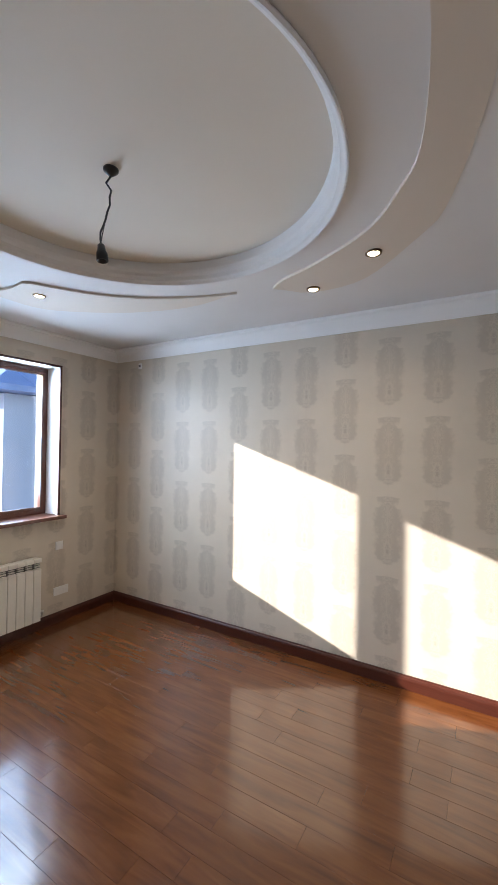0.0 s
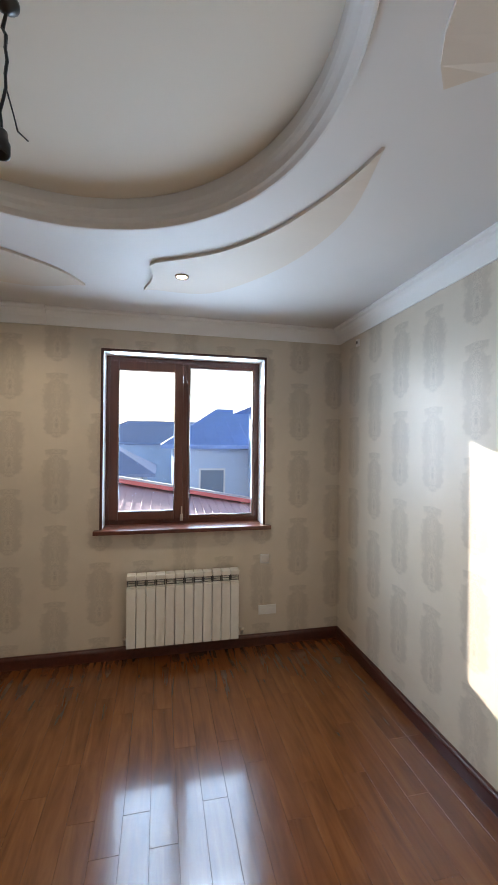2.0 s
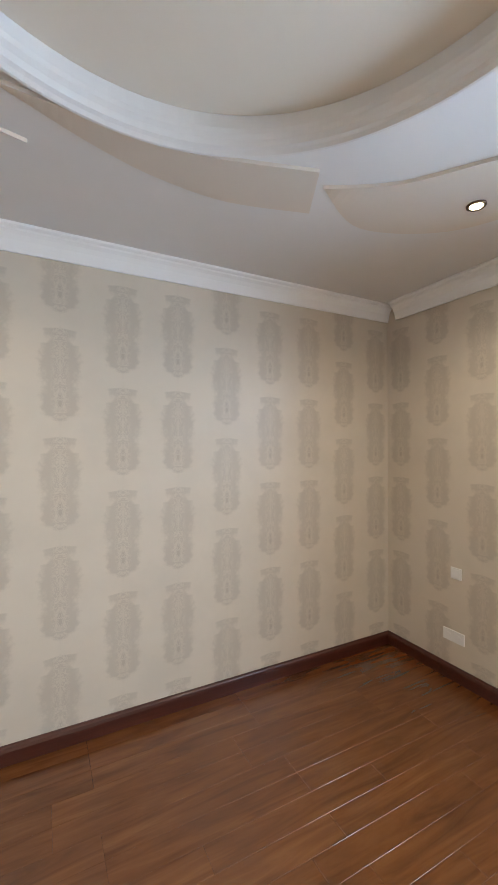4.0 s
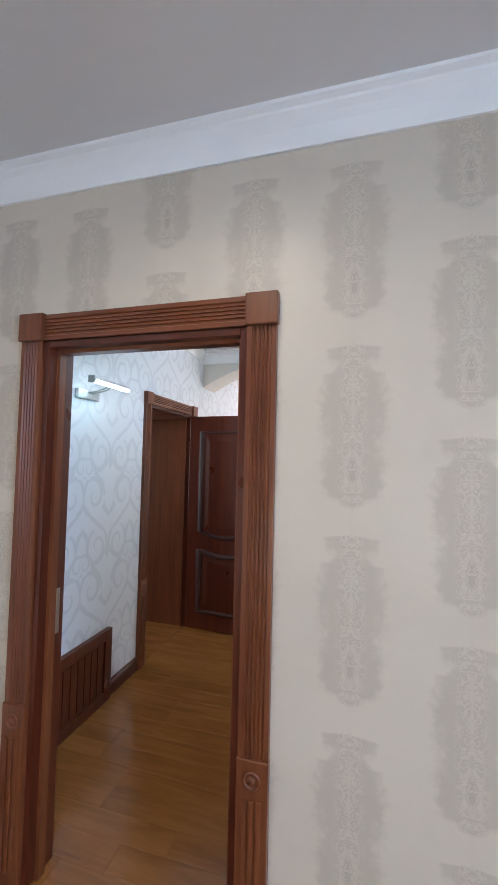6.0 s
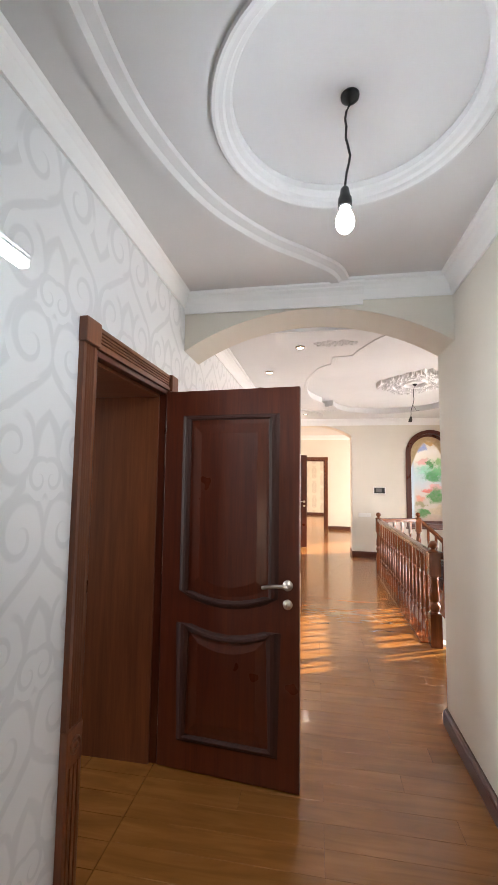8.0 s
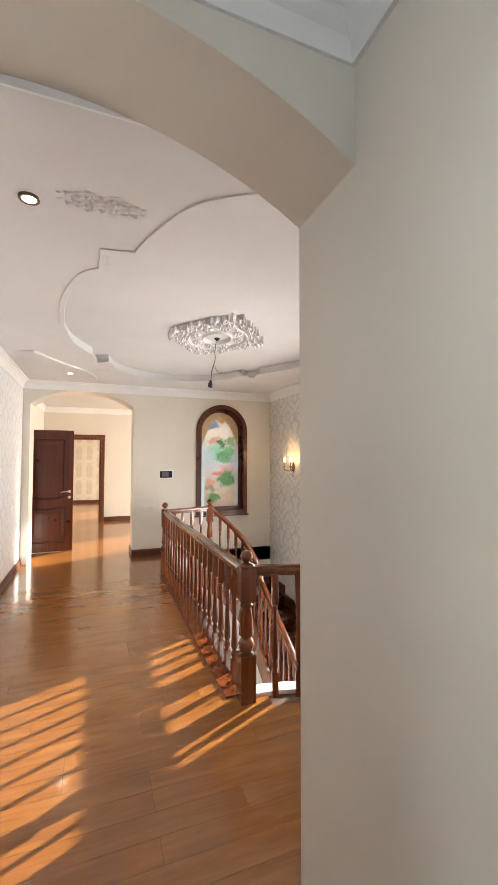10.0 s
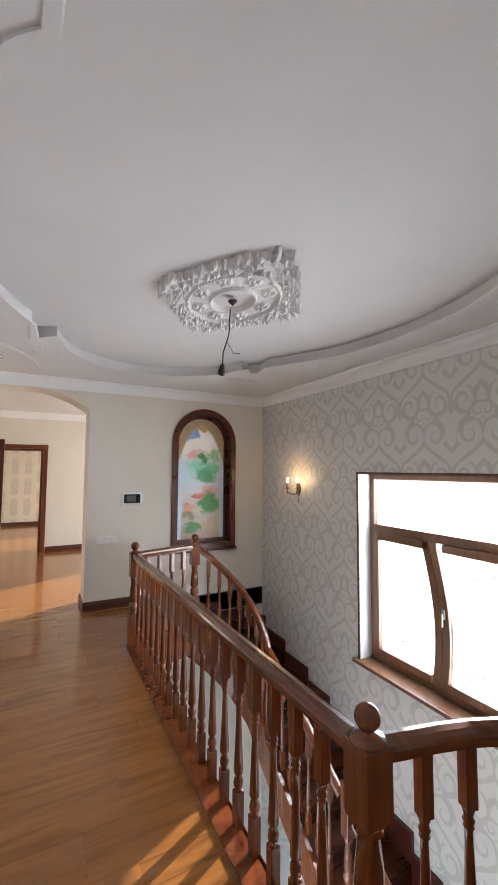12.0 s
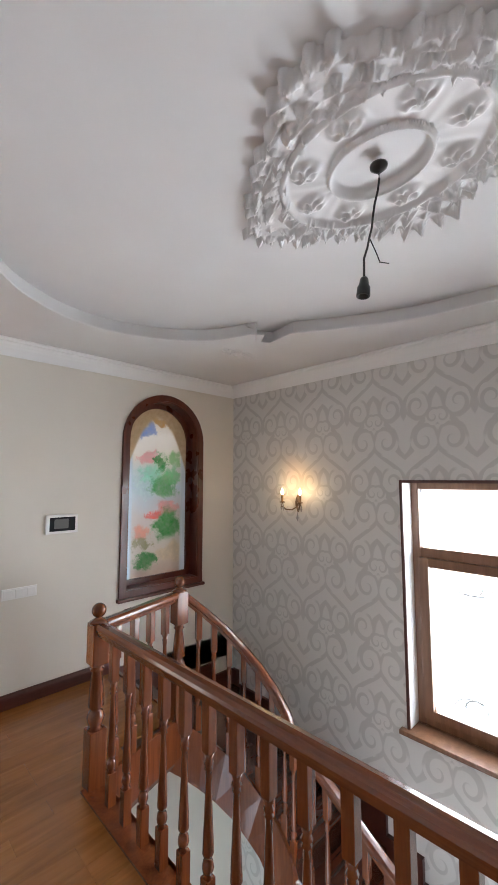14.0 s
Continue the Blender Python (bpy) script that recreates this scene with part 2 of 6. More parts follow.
def scroll_paper(name, line, leaf, rough, thin=0.0):
    """Damask wallpaper: fat pale acanthus scrolls, mirrored about each stem, parted by narrow darker lines."""
    m = Mat(name)
    width, height = 0.52, 0.60
    u, z = wall_axes(m)
    cu = m.math("DIVIDE", m.math("SUBTRACT", u, 0.30), width)
    a = m.math("MULTIPLY", m.math("ABSOLUTE", m.math("SUBTRACT", m.math("FRACT", cu), 0.5)), width)
    b = m.math("MULTIPLY", m.math("FRACT", m.math("DIVIDE", z, height)), height)
    turn_b = 2 * math.pi / height
    # rising leaves: bands that climb outwards from each stem, bent by the height
    lift = m.math("ADD", m.math("MULTIPLY", m.math("SINE", m.math("MULTIPLY", b, turn_b)), 1.1), m.math("MULTIPLY", m.math("SINE", m.math("MULTIPLY", b, 2 * turn_b)), 0.7))
    ph = m.math("ADD", m.math("SUBTRACT", m.math("MULTIPLY", b, 2 * turn_b), m.math("MULTIPLY", a, 34.0)), lift)
    dark = m.step(m.math("SINE", ph), 0.40 + thin, 0.80 + thin)
    for x, y, way, size in SCROLLS:
        px, py = m.math("SUBTRACT", a, x), m.math("MULTIPLY", m.math("SUBTRACT", b, y), 0.86)
        r = m.math("DIVIDE", m.math("SQRT", m.math("ADD", m.math("MULTIPLY", px, px), m.math("MULTIPLY", py, py))), size)
        ang = m.math("ARCTAN2", py, px)
        # the rim swells and thins round the scroll, and the coil winds inwards to a small eye
        swell = m.math("ADD", r, m.math("MULTIPLY", m.math("SINE", m.math("MULTIPLY", ang, 5.0)), 0.035))
        coil = m.math("ADD", m.math("MULTIPLY", ang, way), m.math("MULTIPLY", m.math("LOGARITHM", m.math("ADD", r, 0.03), 2.718), 4.2))
        g = m.math("MULTIPLY", m.step(m.math("SINE", coil), 0.35 + thin, 0.80 + thin), m.step(r, 0.16, 0.30))
        rim = m.math("SUBTRACT", 1.0, m.step(m.math("ABSOLUTE", m.math("SUBTRACT", swell, 1.0)), 0.05, 0.16))
        rim = m.math("MULTIPLY", rim, m.step(m.math("SINE", m.math("ADD", m.math("MULTIPLY", ang, way), 0.6)), -0.75, -0.35))
        inside = m.math("LESS_THAN", swell, 1.0)
        dark = m.math("ADD", m.math("MULTIPLY", inside, g), m.math("MULTIPLY", m.math("SUBTRACT", 1.0, inside), dark))
        dark = m.math("MAXIMUM", dark, rim)
    cloud = m.noise(m.co.outputs["Object"], 1.6, 3)
    pale = m.mix(cloud, leaf, tuple(c * 0.94 for c in leaf))
    col = m.mix(dark, pale, line)
    weave = m.noise(m.scaled(m.co.outputs["Object"], 200, 200, 200), 1.0, 2)
    m.bump(m.math("SUBTRACT", m.math("MULTIPLY", weave, 0.25), m.math("MULTIPLY", dark, 0.75)), 0.1, 0.003)
    return m.done(col, m.math("ADD", rough - 0.08, m.math("MULTIPLY", dark, 0.12)))


def plain(name, color, rough=0.4, metal=0.0, var=0.06, scale=18.0):
    m = Mat(name)
    n = m.noise(m.co.outputs["Object"], scale, 3)
    col = m.mix(n, tuple(c * (1 - var) for c in color), tuple(min(1, c * (1 + var)) for c in color))
    m.bump(m.noise(m.co.outputs["Object"], 90.0, 2), 0.03, 0.002)
    return m.done(col, rough, metal)


def glow(name, color, strength):
    m = Mat(name)
    m.bsdf.inputs["Emission Color"].default_value = (*color, 1)
    m.bsdf.inputs["Emission Strength"].default_value = strength
    return m.done(color, 0.4)


def pane_glass(name, milk=0.0, tint=(1, 1, 1)):
    m = Mat(name)
    t = m.t
    out = t.nodes["Material Output"]
    tr = t.nodes.new("ShaderNodeBsdfTransparent")
    tr.inputs[0].default_value = (*tint, 1)
    gl = t.nodes.new("ShaderNodeBsdfGlossy")
    gl.inputs["Roughness"].default_value = 0.02
    fr = t.nodes.new("ShaderNodeFresnel")
    mx = t.nodes.new("ShaderNodeMixShader")
    m.link(m.math("MULTIPLY", fr.outputs[0], 0.6), mx.inputs[0])
    m.link(tr.outputs[0], mx.inputs[1])
    m.link(gl.outputs[0], mx.inputs[2])
    last = mx
    if milk:
        tl = t.nodes.new("ShaderNodeBsdfTranslucent")
        tl.inputs[0].default_value = (0.95, 0.95, 0.95, 1)
        m2 = t.nodes.new("ShaderNodeMixShader")
        m2.inputs[0].default_value = milk
        m.link(mx.outputs[0], m2.inputs[1])
        m.link(tl.outputs[0], m2.inputs[2])
        last = m2
    m.link(last.outputs[0], out.inputs[0])
    return m.m


M_PAPER = medallion_paper("medallion_wallpaper", (0.64, 0.565, 0.465), (0.485, 0.423, 0.345), 0.42)
M_GREY = scroll_paper("grey_scroll_wallpaper", (0.545, 0.53, 0.505), (0.69, 0.675, 0.645), 0.5)
M_SILVER = scroll_paper("silver_scroll_wallpaper", (0.655, 0.66, 0.67), (0.765, 0.77, 0.78), 0.48, 0.12)
M_CREAM = plaster("cream_wall_paint", (0.72, 0.68, 0.60))
# greyer ceiling and whiter cornice: the fall of window light put into the paint
M_WHITE = plaster("dimmed_white_ceiling_paint", (0.72, 0.71, 0.70), 0.7)
M_CORN = plaster("window_lit_white_cornice_paint", (0.86, 0.86, 0.85), 0.6)
M_DISC = plaster("cream_ceiling_paint", (0.76, 0.71, 0.62), 0.7)
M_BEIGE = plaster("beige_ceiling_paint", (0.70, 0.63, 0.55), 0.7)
M_STUCCO = plaster("white_stucco_relief", (0.76, 0.75, 0.74), 0.6, 0.1)
M_FLOOR = plank_wood("laminate_boards", ((0.080, 0.022, 0.006), (0.135, 0.043, 0.0115), (0.19, 0.068, 0.019)))
M_FLOOR2 = plank_wood("hall_laminate_boards", ((0.185, 0.065, 0.014), (0.265, 0.102, 0.023), (0.33, 0.142, 0.036)))
M_JOINT = plain("floor_underlay", (0.06, 0.022, 0.009), 0.7)
M_SKIRT = wood("dark_baseboard_wood", (0.045, 0.010, 0.006), (0.10, 0.024, 0.012), 0.38, "x", 0.1)
M_CASE = wood("brown_casing_wood", (0.12, 0.032, 0.012), (0.27, 0.085, 0.030), 0.36, "z", 0.25)
M_CASEX = wood("brown_casing_wood_cross", (0.12, 0.032, 0.012), (0.27, 0.085, 0.030), 0.36, "x", 0.25)
M_DOOR = wood("mahogany_door_wood", (0.058, 0.010, 0.0045), (0.14, 0.028, 0.010), 0.30, "z", 0.25)
# darker than the door wood, to paint the shade of the panel recesses
M_MOULD = wood("shaded_moulding_wood", (0.030, 0.006, 0.003), (0.070, 0.014, 0.006), 0.62, "z", 0.05)
M_RAIL = wood("varnished_stair_wood", (0.095, 0.021, 0.006), (0.24, 0.066, 0.018), 0.22, "z", 0.6)
M_RAILY = wood("varnished_handrail_wood", (0.09, 0.021, 0.006), (0.22, 0.062, 0.018), 0.22, "y", 0.6)
M_STEP = wood("dark_stair_tread_wood", (0.05, 0.014, 0.008), (0.12, 0.036, 0.018), 0.25, "x", 0.5)
M_FRAME = wood("brown_window_wood", (0.085, 0.024, 0.014), (0.16, 0.052, 0.028), 0.32, "z", 0.3)
M_FRAME2 = wood("oak_brown_window_wood", (0.14, 0.065, 0.032), (0.27, 0.14, 0.075), 0.35, "z", 0.3)
M_REVEAL = plaster("white_reveal_board", (0.82, 0.83, 0.84), 0.35)
M_ENAMEL = plain("white_radiator_enamel", (0.78, 0.76, 0.70), 0.3)
M_DARKGAP = plain("gap_shade_and_trim_grey", (0.10, 0.10, 0.095), 0.5)
M_ETCH = plain("etched_line_grey", (0.34, 0.36, 0.36), 0.6)
M_PLASTIC = plain("white_plastic", (0.80, 0.79, 0.76), 0.35)
M_BLACK = plain("black_bakelite", (0.012, 0.012, 0.012), 0.35)
M_NICKEL = plain("satin_nickel", (0.62, 0.58, 0.52), 0.28, 1.0)
M_STEEL = plain("brushed_steel", (0.60, 0.62, 0.63), 0.3, 1.0)
M_BRONZE = plain("dark_bronze", (0.16, 0.11, 0.07), 0.35, 1.0)
M_CRYSTAL = pane_glass("crystal_drop", 0.35)
M_SPOT = glow("spot_lamp_glow", (1.0, 0.86, 0.62), 9.0)
M_BULB = glow("bulb_glow", (0.75, 0.88, 1.0), 26.0)
M_TUBE = glow("tube_glow", (0.80, 0.97, 1.0), 2.5)
M_CANDLE = glow("candle_bulb_glow", (1.0, 0.68, 0.34), 14.0)
M_GLASS = pane_glass("clear_pane_glass", 0.0, (0.93, 0.96, 1.0))
M_MILK = pane_glass("frosted_pane_glass", 0.35)
M_SCREEN = plain("intercom_screen", (0.02, 0.022, 0.025), 0.12)
M_TILE = plain("pale_lower_floor", (0.82, 0.82, 0.82), 0.25, 0.0, 0.05, 3.0)

# ---------------------------------------------------------------- mesh tools


def part(name, bm, material, parent=None, label=""):
    me = bpy.data.meshes.new(name)
    bmesh.ops.recalc_face_normals(bm, faces=bm.faces[:])
    bm.to_mesh(me)
    bm.free()
    me.materials.append(material)
    ob = new(name, me)
    if parent is not None:
        ob.parent = parent
    if label:
        ob["label"] = label
    return ob


def thing(name, label, category, at=(0, 0, 0), turn=0, group="", kind=""):
    e = new(name)
    e.empty_display_size = 0.1
    e.matrix_basis = pose(*at, 0, 0, turn)
    return tagged(e, label, category, group, kind)


def box(bm, x0, y0, z0, x1, y1, z1, bevel=0.0):
    g = bmesh.ops.create_cube(bm, size=1.0, matrix=Matrix.Translation(((x0 + x1) / 2, (y0 + y1) / 2, (z0 + z1) / 2)) @ Matrix.Diagonal((abs(x1 - x0), abs(y1 - y0), abs(z1 - z0), 1)))
    if bevel:
        edges = list({e for v in g["verts"] for e in v.link_edges})
        bmesh.ops.bevel(bm, geom=edges, offset=bevel, segments=2, profile=0.6, affect="EDGES")
    return bm


def boxes(*rows, bevel=0.0):
    bm = bmesh.new()
    for r in rows:
        box(bm, *r, bevel=bevel)
    return bm


def prism(pts, z0, z1, bm=None):
    """An upright prism over a closed outline."""
    bm = bm or bmesh.new()
    lo = [bm.verts.new((x, y, z0)) for x, y in pts]
    hi = [bm.verts.new((x, y, z1)) for x, y in pts]
    bm.faces.new(lo[::-1])
    bm.faces.new(hi)
    for i in range(len(pts)):
        j = (i + 1) % len(pts)
        bm.faces.new((lo[i], lo[j], hi[j], hi[i]))
    return bm


def swung(bm, m):
    bmesh.ops.transform(bm, matrix=m, verts=bm.verts[:])
    return bm


def slab_with_hole(outer, inner, z0, z1):
    """A level slab between an outer and an inner outline."""
    bm = bmesh.new()
    loops = []
    for pts in (outer, inner):
        vs = [bm.verts.new((x, y, z0)) for x, y in pts]
        loops.append(vs)
        for i in range(len(vs)):
            bm.edges.new((vs[i], vs[(i + 1) % len(vs)]))
    bmesh.ops.triangle_fill(bm, use_beauty=True, use_dissolve=False, edges=bm.edges[:])
    g = bmesh.ops.extrude_face_region(bm, geom=bm.faces[:])
    for v in g["geom"]:
        if isinstance(v, bmesh.types.BMVert):
            v.co.z = z1
    return bm


def lathe(profile, seg=14, bm=None):
    """A turned shape from (radius, height) rows, closed at both ends."""
    bm = bm or bmesh.new()
    rings = []
    for r, z in profile:
        rings.append([bm.verts.new((r * math.cos(2 * math.pi * i / seg), r * math.sin(2 * math.pi * i / seg), z)) for i in range(seg)])
    for a, b in zip(rings, rings[1:]):
        for i in range(seg):
            j = (i + 1) % seg
            f = bm.faces.new((a[i], a[j], b[j], b[i]))
            f.smooth = True
    bm.faces.new(rings[0][::-1])
    bm.faces.new(rings[-1])
    return bm


def sweep(path, profile, bm=None, closed=False, up=Vector((0, 0, 1))):
    """A closed (side, up) profile carried along a path."""
    bm = bm or bmesh.new()
    path = [Vector(p) for p in path]
    n = len(path)
    rings = []
    for i, p in enumerate(path):
        a = path[(i - 1) % n] if closed or i else path[i]
        b = path[(i + 1) % n] if closed or i < n - 1 else path[i]
        d = (b - a).normalized()
        side = d.cross(up).normalized()
        k = 1.0
        if (closed or 0 < i < n - 1):
            e = (path[(i + 1) % n] - p).normalized()
            k = 1.0 / max(0.5, math.sqrt(max(0.0, (1 + (p - a).normalized().dot(e)) / 2)))
        real_up = side.cross(d).normalized() if abs(d.z) > 0.02 and up.z > 0.9 else up
        rings.append([bm.verts.new(p + side * s * k + real_up * h) for s, h in profile])
    m = len(profile)
    for i in range(n if closed else n - 1):
        a, b = rings[i], rings[(i + 1) % n]
        for j in range(m):
            bm.faces.new((a[j], a[(j + 1) % m], b[(j + 1) % m], b[j]))
    if not closed:
        bm.faces.new(rings[0])
        bm.faces.new(rings[-1][::-1])
    return bm


def tube(path, radius, seg=6, bm=None):
    return sweep(path, [(radius * math.cos(2 * math.pi * i / seg), radius * math.sin(2 * math.pi * i / seg)) for i in range(seg)], bm, up=Vector((0.31, 0.2, 0.93)))


def arc(cx, cy, rx, ry, a0, a1, n):
    return [(cx + rx * math.cos(radians(a0 + (a1 - a0) * i / n)), cy + ry * math.sin(radians(a0 + (a1 - a0) * i / n))) for i in range(n + 1)]


def rect(x0, y0, x1, y1):
    return [(x0, y0), (x1, y0), (x1, y1), (x0, y1)]


def smooth_all(ob):
    for p in ob.data.polygons:
        p.use_smooth = True
    return ob


def structure(name, bm, material, label, category):
    return tagged(part(name, bm, material), label, category, kind="structure")


# ---------------------------------------------------------------- shell
WX, EX, SY = -1.25, 3.40, -3.87        # bedroom: west, east and south faces; its north face is y = 0
HW, HE = -1.04, 0.65                    # hall: west and east faces
AY0, AY1 = 2.67, 3.00                   # arch between hall and landing
FY0, FY1 = 8.47, 8.88                   # wall with the stained glass
RX = 2.96                               # stair window wall
TOP = 3.15

# bedroom walls
structure("wall_south", boxes((WX - 0.2, SY - 0.3, -0.3, EX + 0.4, SY, TOP)), M_PAPER, "beige damask wallpaper wall with sun patches", "wall")
structure("wall_west", boxes((WX - 0.2, SY, -0.3, WX, 0.0, TOP)), M_PAPER, "beige damask wallpaper wall", "wall")
W1 = (-3.165, -1.815, 1.045, 2.50)      # bedroom window: y0, y1, z0, z1
structure("wall_east", boxes((EX, SY, -0.3, EX + 0.4, W1[0], TOP), (EX, W1[1], -0.3, EX + 0.4, 0.2, TOP),
                             (EX, W1[0], -0.3, EX + 0.4, W1[1], W1[2]), (EX, W1[0], W1[3], EX + 0.4, W1[1], TOP)), M_PAPER, "beige damask wallpaper wall around a window", "wall")
D1 = (-0.60, 0.235, 2.07)               # bedroom door opening: x0, x1, head
structure("wall_north", boxes((WX - 0.2, 0.0, -0.3, D1[0], 0.07, TOP), (D1[1], 0.0, -0.3, EX, 0.07, TOP), (D1[0], 0.0, D1[2], D1[1], 0.07, TOP)), M_PAPER, "beige damask wallpaper wall around a doorway", "wall")

# hall walls
structure("wall_hall_south", boxes((HW - 0.2, 0.07, -0.3, D1[0], 0.115, TOP), (D1[1], 0.07, -0.3, 3.0, 0.115, TOP), (D1[0], 0.07, D1[2], D1[1], 0.115, TOP)), M_CREAM, "cream painted wall around a doorway", "wall")
D2 = (1.575, 2.375, 2.05)               # side door opening: y0, y1, head
structure("wall_hall_west", boxes((HW - 0.75, 0.115, -0.3, HW, D2[0], TOP), (HW - 0.75, D2[1], -0.3, HW, FY0, TOP), (HW - 0.75, D2[0], D2[2], HW, D2[1], TOP)), M_SILVER, "silvery scroll wallpaper wall", "wall")
structure("wall_hall_east", boxes((HE, 0.115, -3.3, RX, AY1, TOP)), M_CREAM, "cream painted wall", "wall")


def arch_outline(x0, x1, spring, rise, n=20):
    """The curve of a flat arch from x1 back to x0."""
    half = (x1 - x0) / 2
    r = (half * half + rise * rise) / (2 * rise)
    cz = spring + rise - r
    a = math.asin(half / r)
    return [((x0 + x1) / 2 + r * math.sin(a - 2 * a * i / n), cz + r * math.cos(a - 2 * a * i / n)) for i in range(n + 1)]


def arched_wall(x0, x1, ox0, ox1, spring, rise, y0, y1, z0, z1):
    """A wall along x with one arched opening."""
    pts = [(x0, z0), (x0, z1), (x1, z1), (x1, z0)]
    head = arch_outline(ox0, ox1, spring, rise)
    if ox1 < x1 - 1e-4:
        pts += [(ox1, z0)]
    else:
        pts.pop()
    pts += head
    if ox0 > x0 + 1e-4:
        pts += [(ox0, z0)]
    else:
        pts.pop(0)
    return swung(prism(pts, -y1, -y0), Matrix.Rotation(radians(90), 4, "X"))


structure("wall_arch", arched_wall(HW, HE, HW, HE, 2.385, 0.245, AY0, AY1, 2.0, TOP), M_CREAM, "cream plaster beam with a flat arch", "arch")

# landing and stairwell
G = (1.64, 2.44, 0.66, 2.04)            # stained glass opening: x0, x1, sill, spring
bm = arched_wall(HW, G[0] - 0.25, HW + 0.1, 0.545, 2.38, 0.24, FY0, FY1, -0.3, TOP)
structure("wall_far", bm, M_CREAM, "cream painted wall with a flat arched opening", "wall")
gc, gr = (G[0] + G[1]) / 2, (G[1] - G[0]) / 2
pts = [(G[0] - 0.25, -3.3), (G[0] - 0.25, TOP), (RX + 0.3, TOP), (RX + 0.3, -3.3)]
inner = [(G[0], G[2]), (G[1], G[2])] + arc(gc, G[3], gr, gr, 0, 180, 20)
structure("wall_stained_glass", swung(slab_with_hole(pts, inner, -FY1, -FY0), Matrix.Rotation(radians(90), 4, "X")), M_CREAM, "cream painted wall with an arched niche", "wall")
W2 = (4.92, 6.48, -0.23, 1.64)
structure("wall_stair_east", boxes((RX, 0.2, -3.3, RX + 0.4, W2[0], TOP), (RX, W2[1], -3.3, RX + 0.4, FY0, TOP), (RX, W2[0], -3.3, RX + 0.4, W2[1], W2[2]), (RX, W2[0], W2[3], RX + 0.4, W2[1], TOP)), M_GREY, "grey scroll wallpaper wall around a stair window", "wall")
structure("wall_stairwell_lower", boxes((0.7, AY1, -3.3, 0.9, 4.4, -0.3), (0.7, 6.8, -3.3, 0.9, FY0, -0.3), (0.7, 4.4, -1.0, 0.9, 6.8, -0.3)), M_CREAM, "pale wall below the landing", "wall")
structure("floor_lower", boxes((-1.0, AY1, -3.35, RX, FY0, -3.2)), M_TILE, "pale tiled floor of the lower storey", "floor")

# rooms beyond
FD = (-0.66, 0.10, 2.06)                # far door opening
structure("wall_back", boxes((-2.4, 12.45, -0.3, FD[0], 12.65, TOP), (FD[1], 12.45, -0.3, 3.8, 12.65, TOP), (FD[0], 12.45, FD[2], FD[1], 12.65, TOP)), M_CREAM, "pale painted wall around a doorway", "wall")
structure("wall_back_west", boxes((-1.4, FY1, -0.3, -1.2, 9.26, TOP), (-1.4, 10.06, -0.3, -1.2, 12.45, TOP), (-1.4, 9.26, 2.05, -1.2, 10.06, TOP), (-1.4, FY1 - 0.2, -0.3, HW - 0.2, FY1, TOP)), M_CREAM, "pale painted wall around a doorway", "wall")
structure("wall_back_side_room", boxes((-2.6, FY1, -0.3, -2.4, 12.65, TOP), (-2.4, FY1 - 0.2, -0.3, -1.4, FY1, TOP)), M_CREAM, "pale wall of a side room", "wall")
structure("wall_back_east", boxes((3.8, FY1, -0.3, 4.0, 10.2, TOP), (3.8, 11.8, -0.3, 4.0, 12.65, TOP), (3.8, 10.2, -0.3, 4.0, 11.8, 0.7), (3.8, 10.2, 2.3, 4.0, 11.8, TOP)), M_CREAM, "pale painted wall", "wall")
structure("wall_end", boxes((-2.4, 16.9, -0.3, 3.0, 17.1, TOP)), M_PAPER, "beige wallpaper wall of the end room", "wall")
structure("wall_end_sides", boxes((-2.6, 12.65, -0.3, -2.4, 17.1, TOP), (2.8, 12.65, -0.3, 3.0, 14.2, TOP), (2.8, 15.8, -0.3, 3.0, 16.9, TOP), (2.8, 14.2, -0.3, 3.0, 15.8, 0.7), (2.8, 14.2, 2.3, 3.0, 15.8, TOP)), M_PAPER, "beige wallpaper side walls", "wall")
structure("wall_side_room", boxes((-3.4, 0.0, -0.3, -3.2, 1.3, TOP), (-3.4, 2.7, -0.3, -3.2, 4.0, TOP), (-3.4, 1.3, -0.3, -3.2, 2.7, 0.9), (-3.4, 1.3, 2.3, -3.2, 2.7, TOP), (-3.2, 0.0, -0.3, HW - 0.2, 0.2, TOP), (-3.2, 3.8, -0.3, HW - 0.2, 4.0, TOP)), M_CREAM, "pale wall of the side room", "wall")

# ceilings
CB, RB = (1.12, -1.87), 0.92            # bedroom ceiling circle
bm = slab_with_hole(rect(WX, SY, EX, 0.0), arc(*CB, RB, RB, 0, 356, 89), 2.80, 2.90)
box(bm, WX, SY, 2.902, EX, 0.0, 3.1)
structure("ceiling", bm, M_WHITE, "white stepped plaster ceiling with a raised cream circle", "ceiling").data.materials.append(M_DISC)
for face in bpy.data.objects["ceiling"].data.polygons:
    face.material_index = 1 if 2.901 < face.center.z < 2.903 else 0
CH, RH = (-0.05, 1.47), 0.47
bm = slab_with_hole(rect(HW, 0.115, HE, AY0), arc(*CH, RH, RH, 0, 354, 59), 2.80, 2.86)
box(bm, HW, 0.115, 2.862, HE, AY0, 3.1)
structure("ceiling_hall", bm, M_WHITE, "white plaster hall ceiling with a raised circle", "ceiling")


